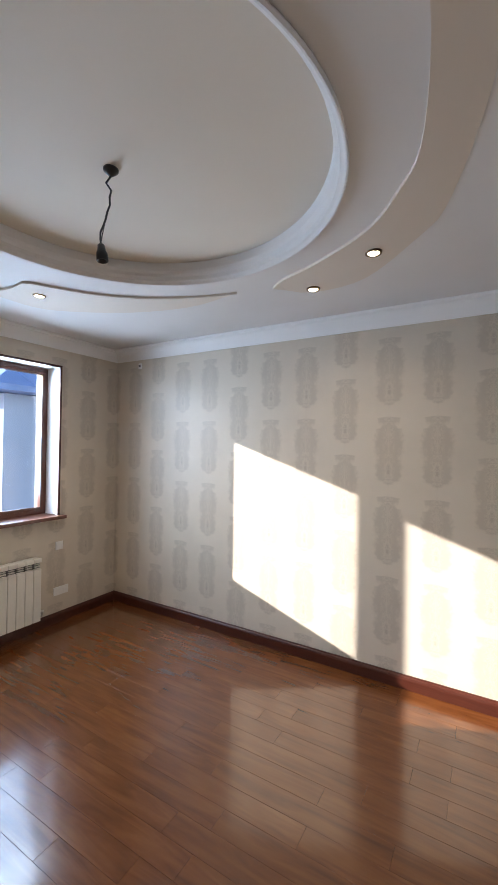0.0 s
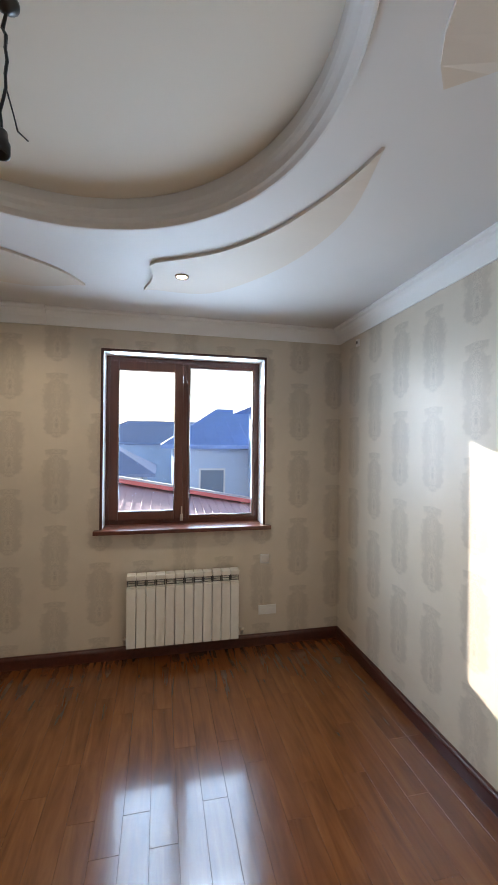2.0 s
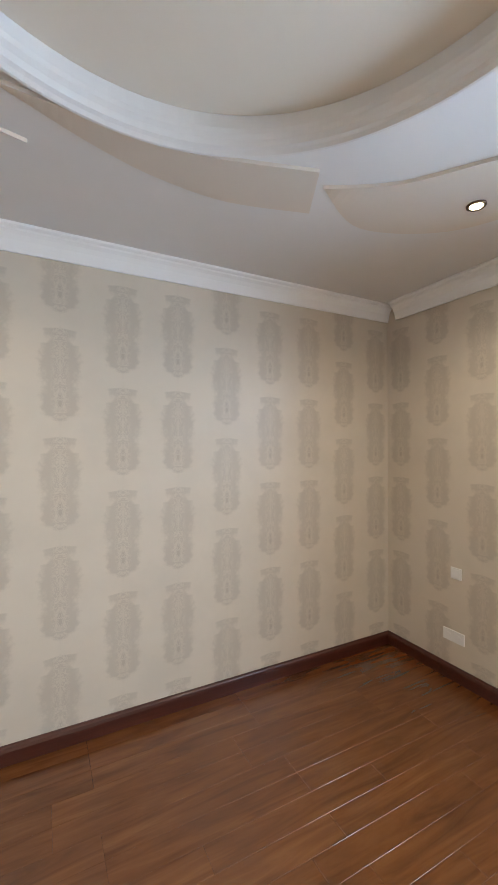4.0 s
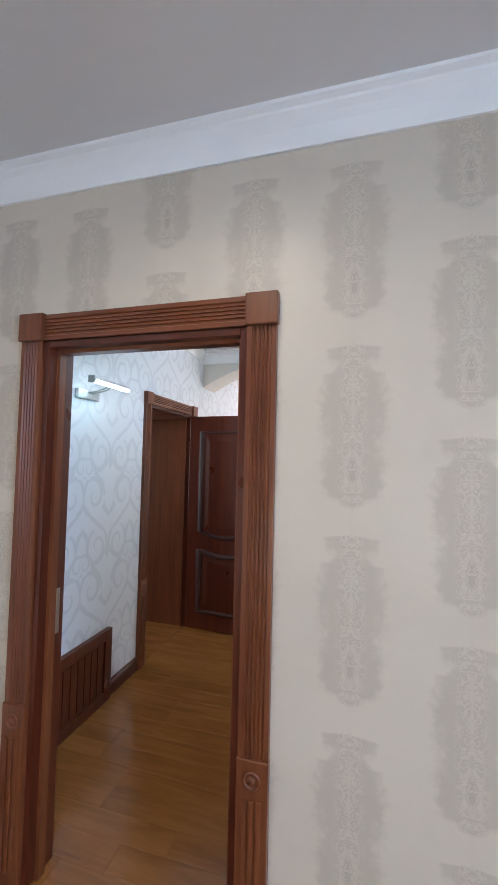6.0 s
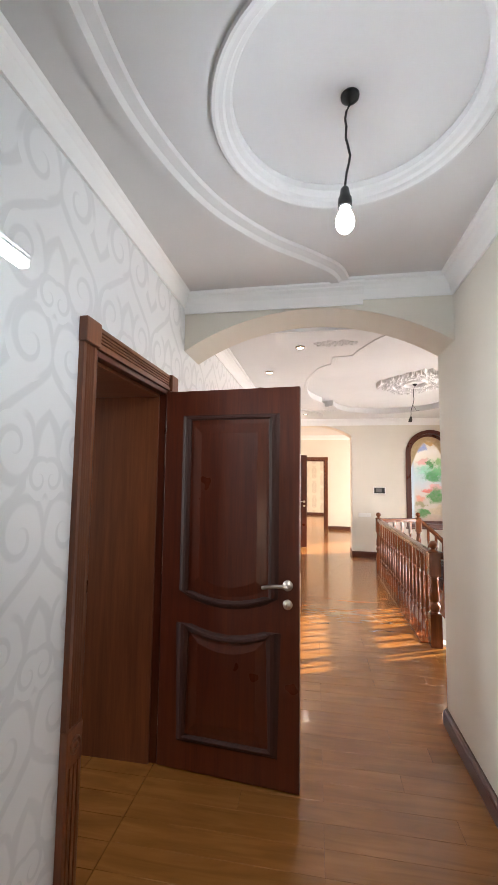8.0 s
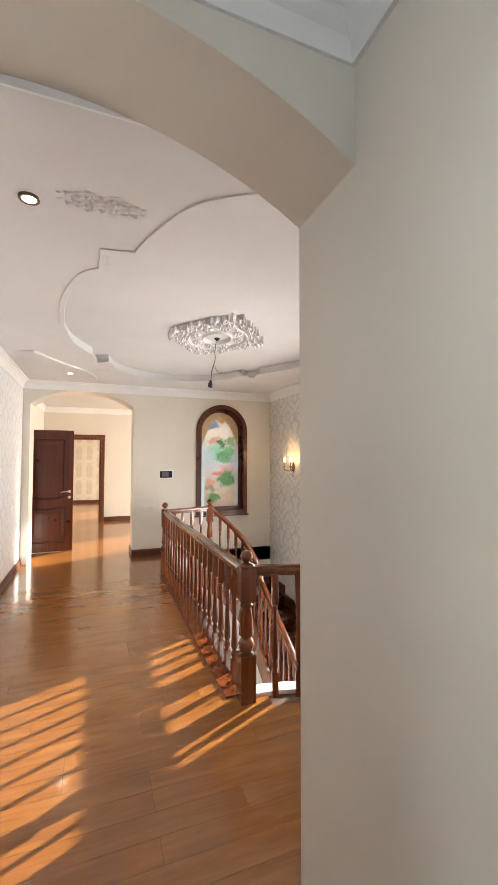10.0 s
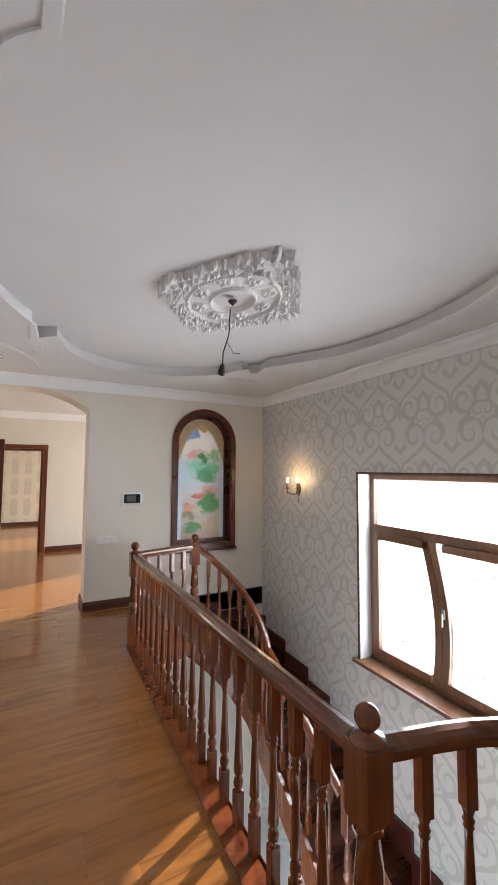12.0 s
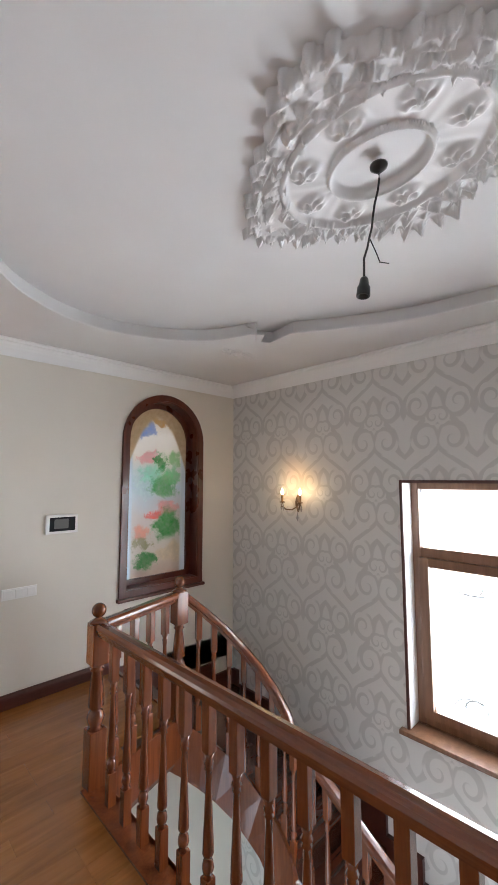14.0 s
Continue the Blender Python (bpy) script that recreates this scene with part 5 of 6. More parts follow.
# ---------------------------------------------------------------- bedroom fittings
rd = thing("radiator", "white aluminium radiator below the window", "radiator", (EX, -2.93, 0.13))
NS, PITCH = 12, 0.0755
for i in range(NS):
    y = i * PITCH
    sec = part("radiator_section", boxes((-0.125, y + 0.002, 0.0, -0.045, y + PITCH - 0.002, 0.475), (-0.120, y + 0.006, 0.475, -0.05, y + PITCH - 0.006, 0.485), (-0.13, y + 0.002, 0.535, -0.045, y + PITCH - 0.002, 0.575), bevel=0.006), M_ENAMEL, rd)
    part("vent_slot", boxes(*[(-0.122 + 0.004 * k, y + 0.012, 0.498 + 0.018 * k, -0.06, y + PITCH - 0.012, 0.505 + 0.018 * k) for k in range(2)]), M_ENAMEL, sec)
    # dark block that paints the shade behind the vent slats
    part("vent_shadow", boxes((-0.10, y + 0.003, 0.48, -0.05, y + PITCH - 0.003, 0.54)), M_DARKGAP, sec)
for y in (-0.03, NS * PITCH + 0.005):
    v = part("valve", swung(lathe([(0.014, 0), (0.014, 0.03), (0.02, 0.034), (0.02, 0.05), (0.012, 0.055)], 12), Matrix.Translation((-0.085, y, 0.02))), M_NICKEL, rd, "nickel radiator valve")
    part("pipe", tube([(-0.085, y, 0.035), (-0.04, y, 0.035), (0.0, y, 0.035)], 0.009, 8), M_NICKEL, rd)
for y in (0.2, 0.68):
    part("bracket", boxes((-0.05, y, 0.5, 0.0, y + 0.02, 0.53)), M_ENAMEL, rd)


def wall_plate(name, label, category, at, turn, gangs, kind_of):
    """A plastic plate in the wall with switch rockers or socket faces; front towards local -y."""
    e = thing(name, label, category, at, turn)
    w = 0.08 * gangs
    part("plate", boxes((-w / 2, -0.010, -0.04, w / 2, 0.0, 0.04), bevel=0.003), M_PLASTIC, e)
    for g in range(gangs):
        x = -w / 2 + 0.08 * g + 0.04
        if kind_of == "socket":
            f = part("socket_face", swung(lathe([(0.021, 0.006), (0.021, 0.0), (0.024, 0.0), (0.026, 0.003)], 16), Matrix.Translation((x, -0.010, 0)) @ Matrix.Rotation(radians(90), 4, "X")), M_PLASTIC, e)
            # raised dark squares for the shade inside the pin holes
            part("pin_holes", boxes((x - 0.012, -0.0115, -0.003, x - 0.006, -0.0098, 0.003), (x + 0.006, -0.0115, -0.003, x + 0.012, -0.0098, 0.003)), M_DARKGAP, f)
        else:
            part("rocker", boxes((x - 0.03, -0.015, -0.03, x + 0.03, -0.0095, 0.03), bevel=0.003), M_PLASTIC, e)
    return e


wall_plate("light_switch", "white plastic single switch beside the window", "switch", (EX, -3.178, 0.75), 90, 1, "switch").rotation_euler.z = radians(-90)
wall_plate("wall_socket", "white plastic double socket near the corner", "socket", (EX, -3.205, 0.305), -90, 2, "socket")
wall_plate("wall_socket", "white plastic double socket along the window wall", "socket", (EX, -0.60, 0.305), -90, 2, "socket")
wall_plate("light_switch", "white plastic single switch along the window wall", "switch", (EX, -0.62, 0.75), -90, 1, "switch")
wall_plate("light_switch", "white triple switch below the intercom", "switch", (0.785, FY0, 0.81), 0, 3, "switch")
jb = thing("junction_box", "small white box high in the corner", "junction box", (3.04, SY, 2.60), 180)
part("box_body", boxes((-0.02, -0.018, -0.03, 0.02, 0, 0.03), bevel=0.004), M_PLASTIC, jb)
part("box_cover", boxes((-0.012, -0.022, -0.012, 0.012, -0.017, 0.012), bevel=0.002), M_DARKGAP, jb)

# ---------------------------------------------------------------- hall fittings
ap = thing("wooden_panel", "low mahogany panel door on the hall wall", "access panel", (HW, 0.40, 0.0))
part("panel_board", boxes((0, 0, 0.0, 0.022, 0.72, 0.47), bevel=0.004), M_DOOR, ap)
part("panel_frame", boxes((0.022, 0, 0.0, 0.038, 0.07, 0.47), (0.022, 0.65, 0.0, 0.038, 0.72, 0.47), (0.022, 0.07, 0.40, 0.038, 0.65, 0.47), (0.022, 0.07, 0.0, 0.038, 0.65, 0.07), bevel=0.004), M_DOOR, ap)
for i in range(9):
    part("grooved_slat", boxes((0.022, 0.085 + i * 0.062, 0.08, 0.03, 0.137 + i * 0.062, 0.39), bevel=0.003), M_DOOR, ap)

ic = thing("intercom", "white video intercom with a dark screen", "intercom", (1.07, FY0, 1.30))
part("intercom_body", boxes((-0.125, -0.028, -0.075, 0.125, 0, 0.075), bevel=0.008), M_PLASTIC, ic)
part("screen", boxes((-0.10, -0.032, -0.055, 0.10, -0.027, 0.055), bevel=0.003), M_SCREEN, ic, "dark glass intercom screen")
part("display", boxes((-0.065, -0.034, -0.035, 0.045, -0.0315, 0.040)), M_DARKGAP, ic)

# ---------------------------------------------------------------- stairs
SIX = 2.13                               # inner edge of the straight flight
stairs = thing("staircase", "dark wooden winder staircase descending by the wall", "stairs", kind="structure")


def tread(pts, top):
    part("tread", prism(pts, top - 0.04, top), M_STEP, stairs)
    part("riser", prism(pts, top - 0.20, top - 0.041), M_STEP, stairs)


WIND = [(1.56, FY0), (1.86, FY0), (2.24, FY0), (2.66, FY0), (RX, 8.36), (RX, 7.85), (RX, 7.35), (RX, 6.95)]
INN = [(1.56, 7.50), (1.72, 7.46), (1.86, 7.40), (1.97, 7.32), (2.05, 7.22), (2.10, 7.11), (2.13, 7.02), (2.13, 6.95)]
for i in range(7):
    corner = [(RX, FY0)] if i == 3 else []
    tread([INN[i], WIND[i], *corner, WIND[i + 1], INN[i + 1]], -0.14 * (i + 1))
z = -0.98
for i in range(14):
    ya = 6.95 - 0.275 * i
    z -= 0.165
    if z < -3.2 or ya - 0.275 < AY1:
        break
    tread([(SIX, ya), (RX, ya), (RX, ya - 0.275), (SIX, ya - 0.275)], z)
# stepped wall skirting
for i in range(7):
    corner = [(RX, FY0)] if i == 3 else []
    a, b = WIND[i], WIND[i + 1]
    zz, sk = -0.14 * (i + 1), 0.02 + 0.0025 * i
    if a[1] == FY0 and b[1] == FY0:
        part("wall_skirting", boxes((a[0] - 0.012, FY0 - sk, zz, b[0], FY0 - 0.002, zz + 0.16)), M_SKIRT, stairs)
    elif a[0] == RX:
        part("wall_skirting", boxes((RX - sk, b[1], zz, RX - 0.002, a[1] + 0.012, zz + 0.16)), M_SKIRT, stairs)
    else:
        part("wall_skirting", boxes((a[0], FY0 - sk, zz, RX - sk, FY0 - 0.002, zz + 0.16), (RX - sk, b[1], zz, RX - 0.002, FY0 - sk, zz + 0.16)), M_SKIRT, stairs)
z = -0.98
for i in range(13):
    ya = 6.95 - 0.275 * i
    z -= 0.165
    if ya - 0.275 < AY1:
        break
    part("wall_skirting", boxes((RX - 0.038 - 0.002 * (i % 2), ya - 0.275, z, RX - 0.002, ya + 0.012, z + 0.25)), M_SKIRT, stairs)
string = [(x, y, -0.14 * i - 0.08) for i, (x, y) in enumerate(INN)] + [(SIX, 6.95 - 0.275 * i, -0.98 - 0.165 * i - 0.1) for i in range(1, 13)]
part("inner_string", sweep(string, [(0.02, 0.06), (0.02, -0.22), (-0.015, -0.22), (-0.015, 0.06)]), M_RAIL, stairs)

# landing edge boards
bm = sweep([(0.90, 7.32, 0.0), (0.90, 4.28, 0.0)], [(-0.012, 0.012), (-0.03, 0.012), (-0.03, -0.26), (-0.012, -0.26)])
tagged(part("landing_fascia", bm, M_RAIL), "varnished edge board along the stairwell", "edge board", kind="structure")
bm = sweep([(x, y, 0.0) for x, y in EDGE], [(-0.004, 0.014), (-0.10, 0.014), (-0.10, 0.004), (-0.03, 0.004), (-0.03, -0.28), (-0.004, -0.28)])
tagged(part("landing_fascia", bm, M_REVEAL), "white curved edge of the landing", "edge board", kind="structure")
bm = sweep([(1.56, FY0 - 0.02, -0.02), (1.56, 7.50, -0.02), (0.90, 7.32, -0.02)], [(0.0, 0.03), (-0.025, 0.03), (-0.025, -0.24), (0.0, -0.24)])
tagged(part("landing_fascia", bm, M_RAIL), "varnished edge board at the stair head", "edge board", kind="structure")
bm = sweep([(0.865, 7.30, 0.0), (0.865, 4.32, 0.0)], [(0.06, 0.0), (0.06, 0.012), (-0.06, 0.012), (-0.06, 0.0)])

BAL = [(0.021, 0.16), (0.014, 0.168), (0.020, 0.178), (0.024, 0.195), (0.020, 0.215), (0.012, 0.224), (0.018, 0.232), (0.023, 0.245), (0.021, 0.30), (0.017, 0.38), (0.0135, 0.48), (0.0125, 0.535), (0.018, 0.542), (0.013, 0.552), (0.020, 0.562), (0.0135, 0.575), (0.021, 0.60)]


def baluster_mesh():
    bm = lathe(BAL, 10)
    box(bm, -0.021, -0.021, 0.0, 0.021, 0.021, 0.16, bevel=0.003)
    box(bm, -0.021, -0.021, 0.60, 0.021, 0.021, 0.80, bevel=0.003)
    me = bpy.data.meshes.new("baluster")
    bmesh.ops.recalc_face_normals(bm, faces=bm.faces[:])
    bm.to_mesh(me)
    bm.free()
    me.materials.append(M_RAIL)
    return me


BALUSTER = baluster_mesh()
HAND = [(0.0, -0.03), (0.024, -0.03), (0.026, -0.012), (0.034, -0.006), (0.036, 0.008), (0.033, 0.022), (0.022, 0.034), (0.0, 0.038), (-0.022, 0.034), (-0.033, 0.022), (-0.036, 0.008), (-0.034, -0.006), (-0.026, -0.012), (-0.024, -0.03)]


def newel(parent, x, y, z, h=0.86, w=0.052, ball=0.04):
    bm = lathe([(w * 0.95, 0.30), (w * 0.6, 0.31), (w * 0.9, 0.33), (w * 1.05, 0.36), (w * 0.8, 0.39), (w * 0.55, 0.40), (w * 0.95, 0.42), (w * 0.8, 0.52), (w * 0.62, 0.60), (w * 0.85, 0.61), (w * 0.62, 0.62), (w * 0.95, 0.64)], 14)
    box(bm, -w, -w, -0.0, w, w, 0.30, bevel=0.005)
    box(bm, -w, -w, 0.64, w, w, h, bevel=0.006)
    post = part("newel_post", swung(bm, Matrix.Translation((x, y, z))), M_RAIL, parent)
    bm = lathe([(w * 1.1, 0.0), (w * 1.1, 0.008), (w * 0.7, 0.018), (w * 0.4, 0.026)] + [(ball * math.sin(radians(a)), 0.026 + ball - ball * math.cos(radians(a))) for a in range(28, 172, 12)] + [(0.002, 0.026 + 2 * ball)], 18)
    part("ball_finial", swung(bm, Matrix.Translation((x, y, z + h))), M_RAIL, post)


def along(path, gap):
    """Points at even gaps along a path, with no post at either end."""
    path = [Vector(p) for p in path]
    lens = [(b - a).length for a, b in zip(path, path[1:])]
    n = max(2, round(sum(lens) / gap))
    out = []
    for k in range(1, n):
        d = sum(lens) * k / n
        for a, b, ln in zip(path, path[1:], lens):
            if d <= ln:
                out.append((a.lerp(b, d / ln), math.degrees(math.atan2(b.y - a.y, b.x - a.x))))
                break
            d -= ln
    return out


def run(parent, foot, gap, rail_h=0.82, stretch=1.0, mat=None):
    """Handrail and balusters over a foot line."""
    part("handrail", sweep([(x, y, z + rail_h) for x, y, z in foot], HAND), mat or M_RAILY, parent)
    for p, a in along(foot, gap):
        b = new("baluster", BALUSTER)
        b.parent = parent
        b.matrix_basis = Matrix.Translation(p) @ Matrix.Rotation(radians(a), 4, "Z") @ Matrix.Diagonal((1, 1, stretch, 1))


R1 = thing("stair_railing", "varnished brown railing with turned balusters along the landing", "railing")
run(R1, [(0.915, 4.31, 0.01), (0.875, 7.26, 0.01)], 0.152)
newel(R1, 0.925, 4.26, 0.0)
newel(R1, 0.875, 7.30, 0.0, w=0.046)
run(R1, [(0.875, 7.31, 0.01), (1.555, 7.50, 0.01)], 0.14)
newel(R1, 1.56, 7.50, 0.0, w=0.046)
part("foot_rail", bm, M_RAIL, R1)

R2 = thing("stair_railing", "curved varnished railing round the landing edge", "railing")
curve = [(x - 0.03, y - 0.05, 0.01) for x, y in EDGE[2:]]
run(R2, [(0.955, 4.25, 0.01)] + curve, 0.165)

R3 = thing("stair_railing", "varnished railing winding down the stairs", "railing")
foot = [(x, y, -0.14 * i - 0.02) for i, (x, y) in enumerate(INN)]
foot += [(SIX + 0.01, 6.95 - 0.275 * i, -1.0 - 0.165 * i) for i in range(1, 5)]
run(R3, [Vector(p) + Vector((0.03, 0, 0)) for p in foot], 0.16, rail_h=0.84, stretch=1.04)
newel(R3, SIX + 0.03, 5.76, -1.68, h=1.02, w=0.04, ball=0.036)
foot = [(SIX + 0.04, 5.70 - 0.275 * i, -1.76 - 0.165 * i) for i in range(0, 9)]
run(R3, foot, 0.16, rail_h=0.84, stretch=1.04)

# ---------------------------------------------------------------- outside
M_GROUND = plain("yard_ground", (0.16, 0.15, 0.13), 0.9, 0.0, 0.25, 0.4)
# blue, red and dark blue roofs lightened, with the outdoor haze in their colour
M_BLUEROOF = plain("hazy_blue_metal_roof", (0.20, 0.33, 0.66), 0.45, 0.0, 0.1, 2.0)
M_REDROOF = plain("hazy_red_metal_roof", (0.55, 0.13, 0.15), 0.45, 0.0, 0.12, 2.0)
M_NAVYROOF = plain("hazy_dark_blue_metal_roof", (0.20, 0.27, 0.45), 0.5, 0.0, 0.12, 2.0)
# blue tone paints the sky-lit shade on the house walls
M_HOUSE = plaster("shaded_blue_house_wall", (0.40, 0.52, 0.72), 0.8)
M_HOUSE2 = plaster("white_house_wall", (0.66, 0.68, 0.72), 0.8)
M_HILL = plain("distant_hill", (0.25, 0.36, 0.50), 0.95, 0.0, 0.2, 0.02)
M_PANEDARK = plain("dark_far_window", (0.16, 0.22, 0.32), 0.15)

bm = bmesh.new()
bmesh.ops.create_circle(bm, cap_ends=True, segments=64, radius=900, matrix=Matrix.Translation((0, 0, -3.42)))
structure("ground", bm, M_GROUND, "grey yard ground around the houses", "ground")
bm = bmesh.new()
rows = []
for i in range(60):
    a = radians(-80 + 160 * i / 59)
    h = 14 + 10 * noise.noise((i * 0.22, 0, 0)) + 4 * noise.noise((i * 0.8, 3, 0))
    rows.append([bm.verts.new((500 * math.cos(a), 500 * math.sin(a), -4)), bm.verts.new((520 * math.cos(a), 520 * math.sin(a), h)), bm.verts.new((560 * math.cos(a), 560 * math.sin(a), -4))])
for a, b in zip(rows, rows[1:]):
    for k in range(2):
        bm.faces.new((a[k], a[k + 1], b[k + 1], b[k]))
structure("backdrop", bm, M_HILL, "low blue hills on the horizon", "backdrop")


def hip_house(name, label, x0, y0, x1, y1, base, eave, ridge, inset, roof_mat, wall_mat, over=0.4, windows=()):
    h = thing(name, label, "house", ((x0 + x1) / 2, (y0 + y1) / 2, base))
    ox, oy = (x0 + x1) / 2, (y0 + y1) / 2
    part("wall", boxes((x0 - ox, y0 - oy, 0, x1 - ox, y1 - oy, eave - base)), wall_mat, h)
    bm = bmesh.new()
    c = [bm.verts.new((x - ox, y - oy, eave - base + 0.02)) for x, y in rect(x0 - over, y0 - over, x1 + over, y1 + over)]
    d = [bm.verts.new((v.co.x, v.co.y, v.co.z + 0.12)) for v in c]
    r = [bm.verts.new((0, y0 + inset - oy, ridge - base)), bm.verts.new((0, y1 - inset - oy, ridge - base))]
    bm.faces.new(c[::-1])
    for i in range(4):
        bm.faces.new((c[i], c[(i + 1) % 4], d[(i + 1) % 4], d[i]))
    bm.faces.new((d[0], d[1], r[0]))
    bm.faces.new((d[1], d[2], r[1], r[0]))
    bm.faces.new((d[2], d[3], r[1]))
    bm.faces.new((d[3], d[0], r[0], r[1]))
    roof = part("roof", bm, roof_mat, h)
    bm = bmesh.new()
    n = int((y1 - y0) / 0.45)
    for i in range(1, n):
        y = y0 + (y1 - y0) * i / n
        k = min(1.0, (y - y0 + over) / (inset + over), (y1 + over - y) / (inset + over))
        tube([(x0 - over - ox, y - oy, eave - base + 0.15), (x0 - over - ox + (ox - x0 + over) * k, y - oy, eave - base + 0.15 + (ridge - eave - 0.16) * k)], 0.01, 4, bm)
    part("roof_seams", bm, roof_mat, roof)
    for (y, z, w, hh) in windows:
        wn_ = part("house_window", boxes((x0 - ox - 0.03, y - w / 2 - oy, z - base, x0 - ox - 0.005, y + w / 2 - oy, z + hh - base)), M_HOUSE2, h)
        part("window_pane", boxes((x0 - ox - 0.036, y - w / 2 + 0.06 - oy, z + 0.06 - base, x0 - ox - 0.031, y + w / 2 - 0.06 - oy, z + hh - 0.06 - base)), M_PANEDARK, wn_)
    return h


hip_house("house", "neighbouring house with a blue hipped roof", 13.5, -7.6, 19.0, -2.8, -3.41, 1.55, 3.15, 1.7, M_BLUEROOF, M_HOUSE, 0.5, ((-4.0, -0.2, 0.9, 1.1), (-5.9, -0.2, 0.9, 1.1)))
hip_house("house", "tall pale neighbouring house with white eaves", 8.2, -12.0, 13.0, -5.15, -3.41, 2.75, 4.3, 2.0, M_BLUEROOF, M_HOUSE, 0.45, ((-6.4, 0.3, 1.0, 1.4),))
hip_house("house", "distant low house with a dark blue roof", 17.0, -1.6, 23.0, 7.0, -3.41, 0.35, 1.9, 2.0, M_NAVYROOF, M_HOUSE2, 0.5)
hip_house("house", "far house with a dark blue roof", 26.0, -9.0, 33.0, 2.0, -3.41, 1.6, 3.3, 2.0, M_NAVYROOF, M_HOUSE, 0.5)

sh = thing("shed", "low outbuilding with a ribbed red metal roof", "shed", (8.0, -1.0, -3.41))
part("wall", boxes((-1.6, -3.4, 0, 2.0, 3.4, 2.9)), M_HOUSE2, sh)
bm = bmesh.new()
M_PALEROOF = plain("faded_pink_metal_roof", (0.62, 0.42, 0.44), 0.5, 0.0, 0.1, 2.0)
q = [(-2.2, 3.8, 4.35), (-2.2, -4.2, 3.0), (2.3, -4.2, 3.55), (2.3, 3.8, 4.95)]
lo = [bm.verts.new(p) for p in q]
hi = [bm.verts.new((x, y, z + 0.06)) for x, y, z in q]
bm.faces.new(lo[::-1])
bm.faces.new(hi)
for i in range(4):
    bm.faces.new((lo[i], lo[(i + 1) % 4], hi[(i + 1) % 4], hi[i]))
rf = part("roof", bm, M_PALEROOF, sh)
bm = bmesh.new()
for i in range(45):
    k = i / 44
    a, b = Vector(q[0]).lerp(Vector(q[1]), k), Vector(q[3]).lerp(Vector(q[2]), k)
    tube([a + Vector((0, 0, 0.065)), b + Vector((0, 0, 0.062))], 0.009, 4, bm)
part("roof_ribs", bm, M_PALEROOF, rf)
part("red_band", sweep([(1.9, 3.8, 4.99), (1.9, -4.2, 3.60)], [(0.38, -0.02), (0.38, 0.07), (-0.38, -0.01), (-0.38, -0.06)]), M_REDROOF, rf, "red flashing band below the ridge")
part("ridge_cap", sweep([(2.3, 3.8, 5.0), (2.3, -4.2, 3.6)], [(0.1, -0.03), (0.1, 0.05), (-0.1, 0.05), (-0.1, -0.03)]), M_HOUSE2, rf)

# ---------------------------------------------------------------- floor boards
BOARDS = {}


def board_mesh(length, width, mat):
    key = (round(length, 3), round(width, 3), mat.name)
    if key not in BOARDS:
        bm = bmesh.new()
        l, w, c = length / 2 - 0.0003, width / 2 - 0.0003, 0.0008
        lo = [bm.verts.new((x, y, -0.011)) for x, y in rect(-l, -w, l, w)]
        mid = [bm.verts.new((x, y, -0.0006)) for x, y in rect(-l, -w, l, w)]
        hi = [bm.verts.new((x, y, 0.0)) for x, y in rect(-l + c, -w + c, l - c, w - c)]
        for a, b in ((lo, mid), (mid, hi)):
            for i in range(4):
                bm.faces.new((a[i], a[(i + 1) % 4], b[(i + 1) % 4], b[i]))
        bm.faces.new(hi)
        me = bpy.data.meshes.new("floor_board")
        bm.to_mesh(me)
        bm.free()
        me.materials.append(mat)
        BOARDS[key] = me
    return BOARDS[key]


def lay_boards(parent, rows, width, length, mat, seed):
    """rows: y of a board's middle, x from, x to."""
    rng = random.Random(seed)
    for y, xa, xb in rows:
        x = xa
        first_len = rng.choice((0.3, 0.5, 0.7, 0.9)) * length
        while x < xb - 0.02:
            ln = min(first_len if x == xa else length, xb - x)
            if xb - x - ln < 0.08:
                ln = xb - x
            b = new("floor_board", board_mesh(ln, width, mat))
            b.parent = parent
            b.location = (x + ln / 2, y, 0.0)
            x += ln


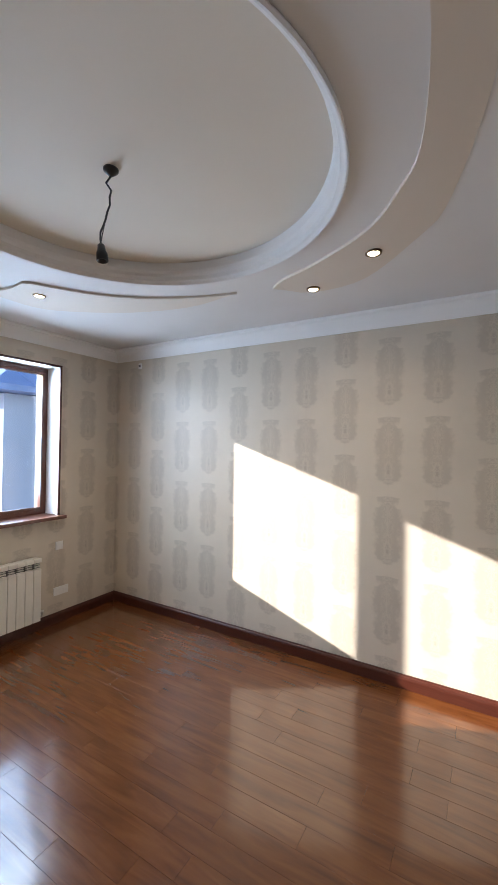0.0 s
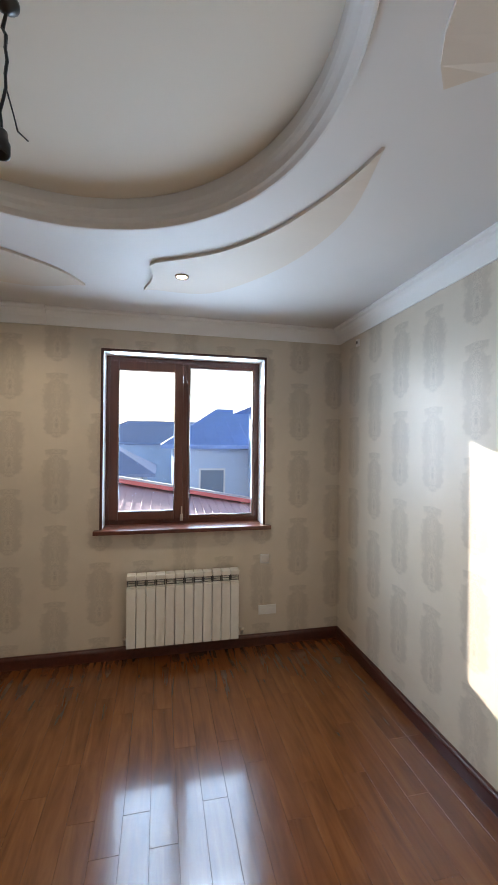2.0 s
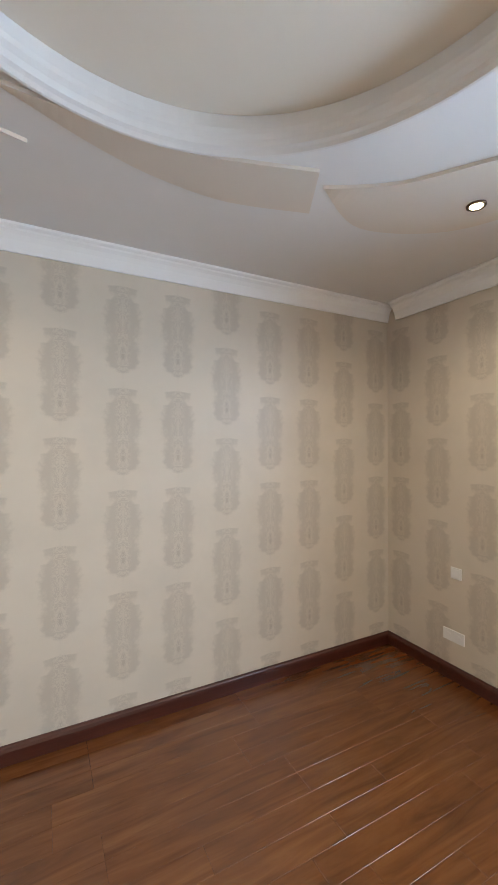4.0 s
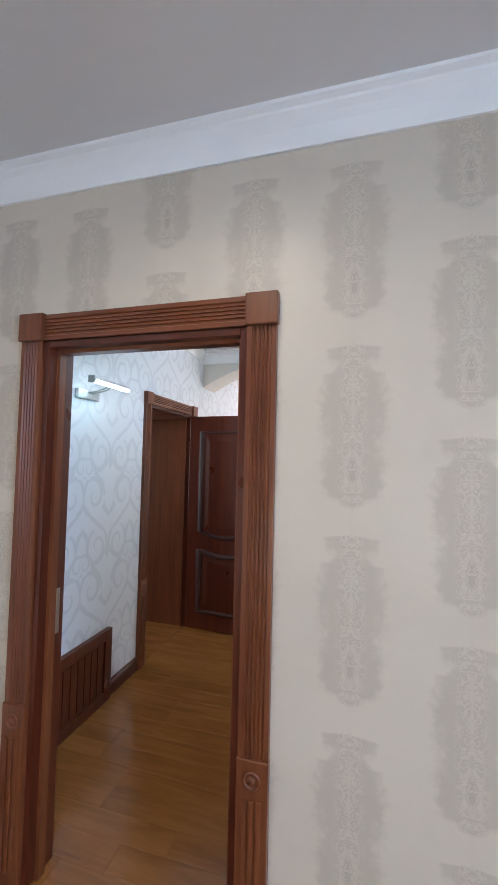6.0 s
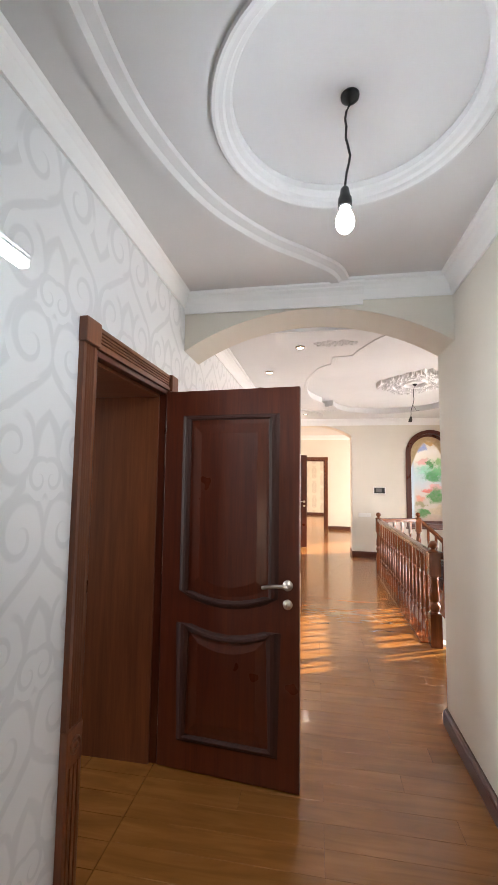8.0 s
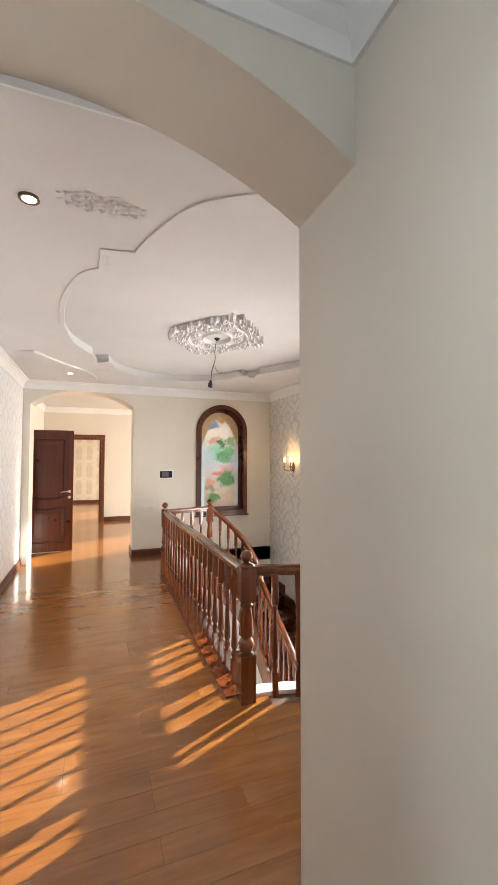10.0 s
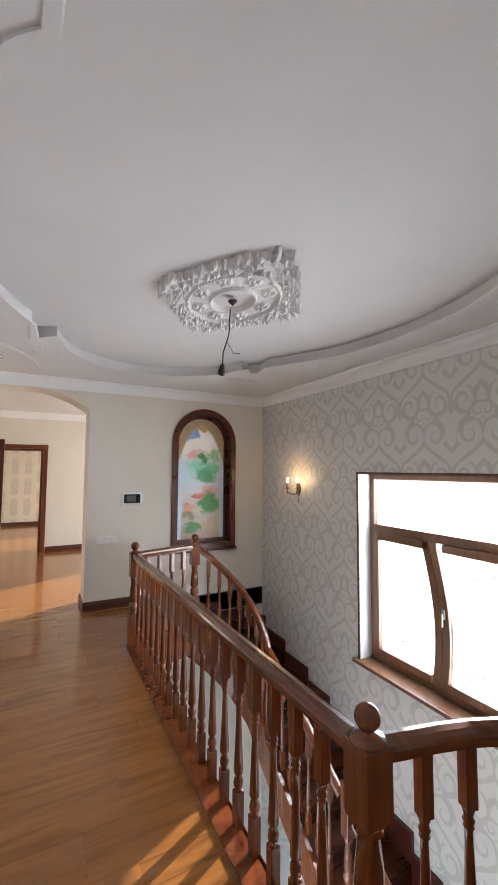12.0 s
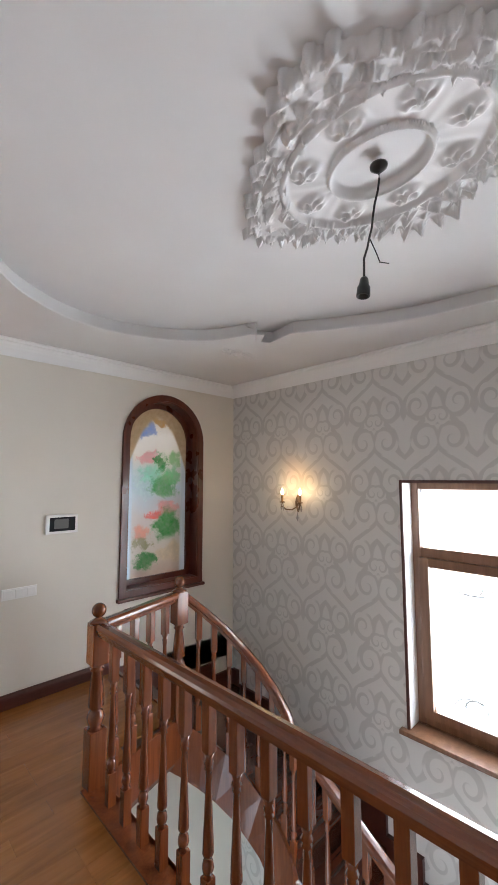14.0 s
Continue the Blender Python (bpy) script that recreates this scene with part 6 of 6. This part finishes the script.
BW = 0.125
bed_floor = bpy.data.objects["floor"]
n = int((0.07 - SY) / BW) + 1
lay_boards(bed_floor, [(SY + BW * (i + 0.5), WX, EX) for i in range(n) if SY + BW * (i + 1) < 0.09], BW, 0.92, M_FLOOR, 5)
hall_floor = bpy.data.objects["floor_hall"]


def landing_reach(y):
    """How far east the landing floor goes at y."""
    if y < AY1:
        return HE
    if y < 4.24:
        return max(0.90, max((x for x, yy in EDGE if yy >= y + 0.06), default=0.90))
    if y < 7.32:
        return 0.89
    if y < FY0:
        return 0.90 + 0.66 * min(1.0, max(0.0, (y - 0.06 - 7.32) / 0.18)) if y < 7.5 else 1.555
    return 0.54 if y < FY1 else 3.8


Y0 = SY + BW * 31
rows = [(Y0 + BW * (i + 0.5), HW, landing_reach(Y0 + BW * (i + 0.5))) for i in range(int((FY1 - Y0) / BW))]
lay_boards(hall_floor, rows, BW, 1.0, M_FLOOR2, 8)
ylast = Y0 + BW * len(rows)


def far_boards(x0, y0, x1, y1, seed):
    rng = random.Random(seed)
    verts, faces = [], []
    y = y0
    while y + BW <= y1 + 0.02:
        x = x0 - rng.random()
        while x < x1:
            a, b = max(x, x0) + 0.0015, min(x + 1.0, x1) - 0.0015
            if b - a > 0.02:
                k = len(verts)
                verts += [(a, y + 0.0015, 0), (b, y + 0.0015, 0), (b, y + BW - 0.0015, 0), (a, y + BW - 0.0015, 0), (a, y + 0.0015, -0.011), (b, y + 0.0015, -0.011), (b, y + BW - 0.0015, -0.011), (a, y + BW - 0.0015, -0.011)]
                faces += [(k, k + 1, k + 2, k + 3), (k, k + 4, k + 5, k + 1), (k + 1, k + 5, k + 6, k + 2), (k + 2, k + 6, k + 7, k + 3), (k + 3, k + 7, k + 4, k)]
            x += 1.0
        y += BW
    me = bpy.data.meshes.new("far_floor_boards")
    me.from_pydata(verts, [], faces)
    me.materials.append(M_FLOOR2)
    ob = new("far_floor_boards", me)
    ob.parent = hall_floor
    return tagged(ob, kind="stuff")


far_boards(-2.4, ylast, 3.8, 12.5, 3)
far_boards(-2.4, 12.5, 2.8, 16.9, 4)
far_boards(-3.2, 0.25, HW - 0.001, 3.75, 6)
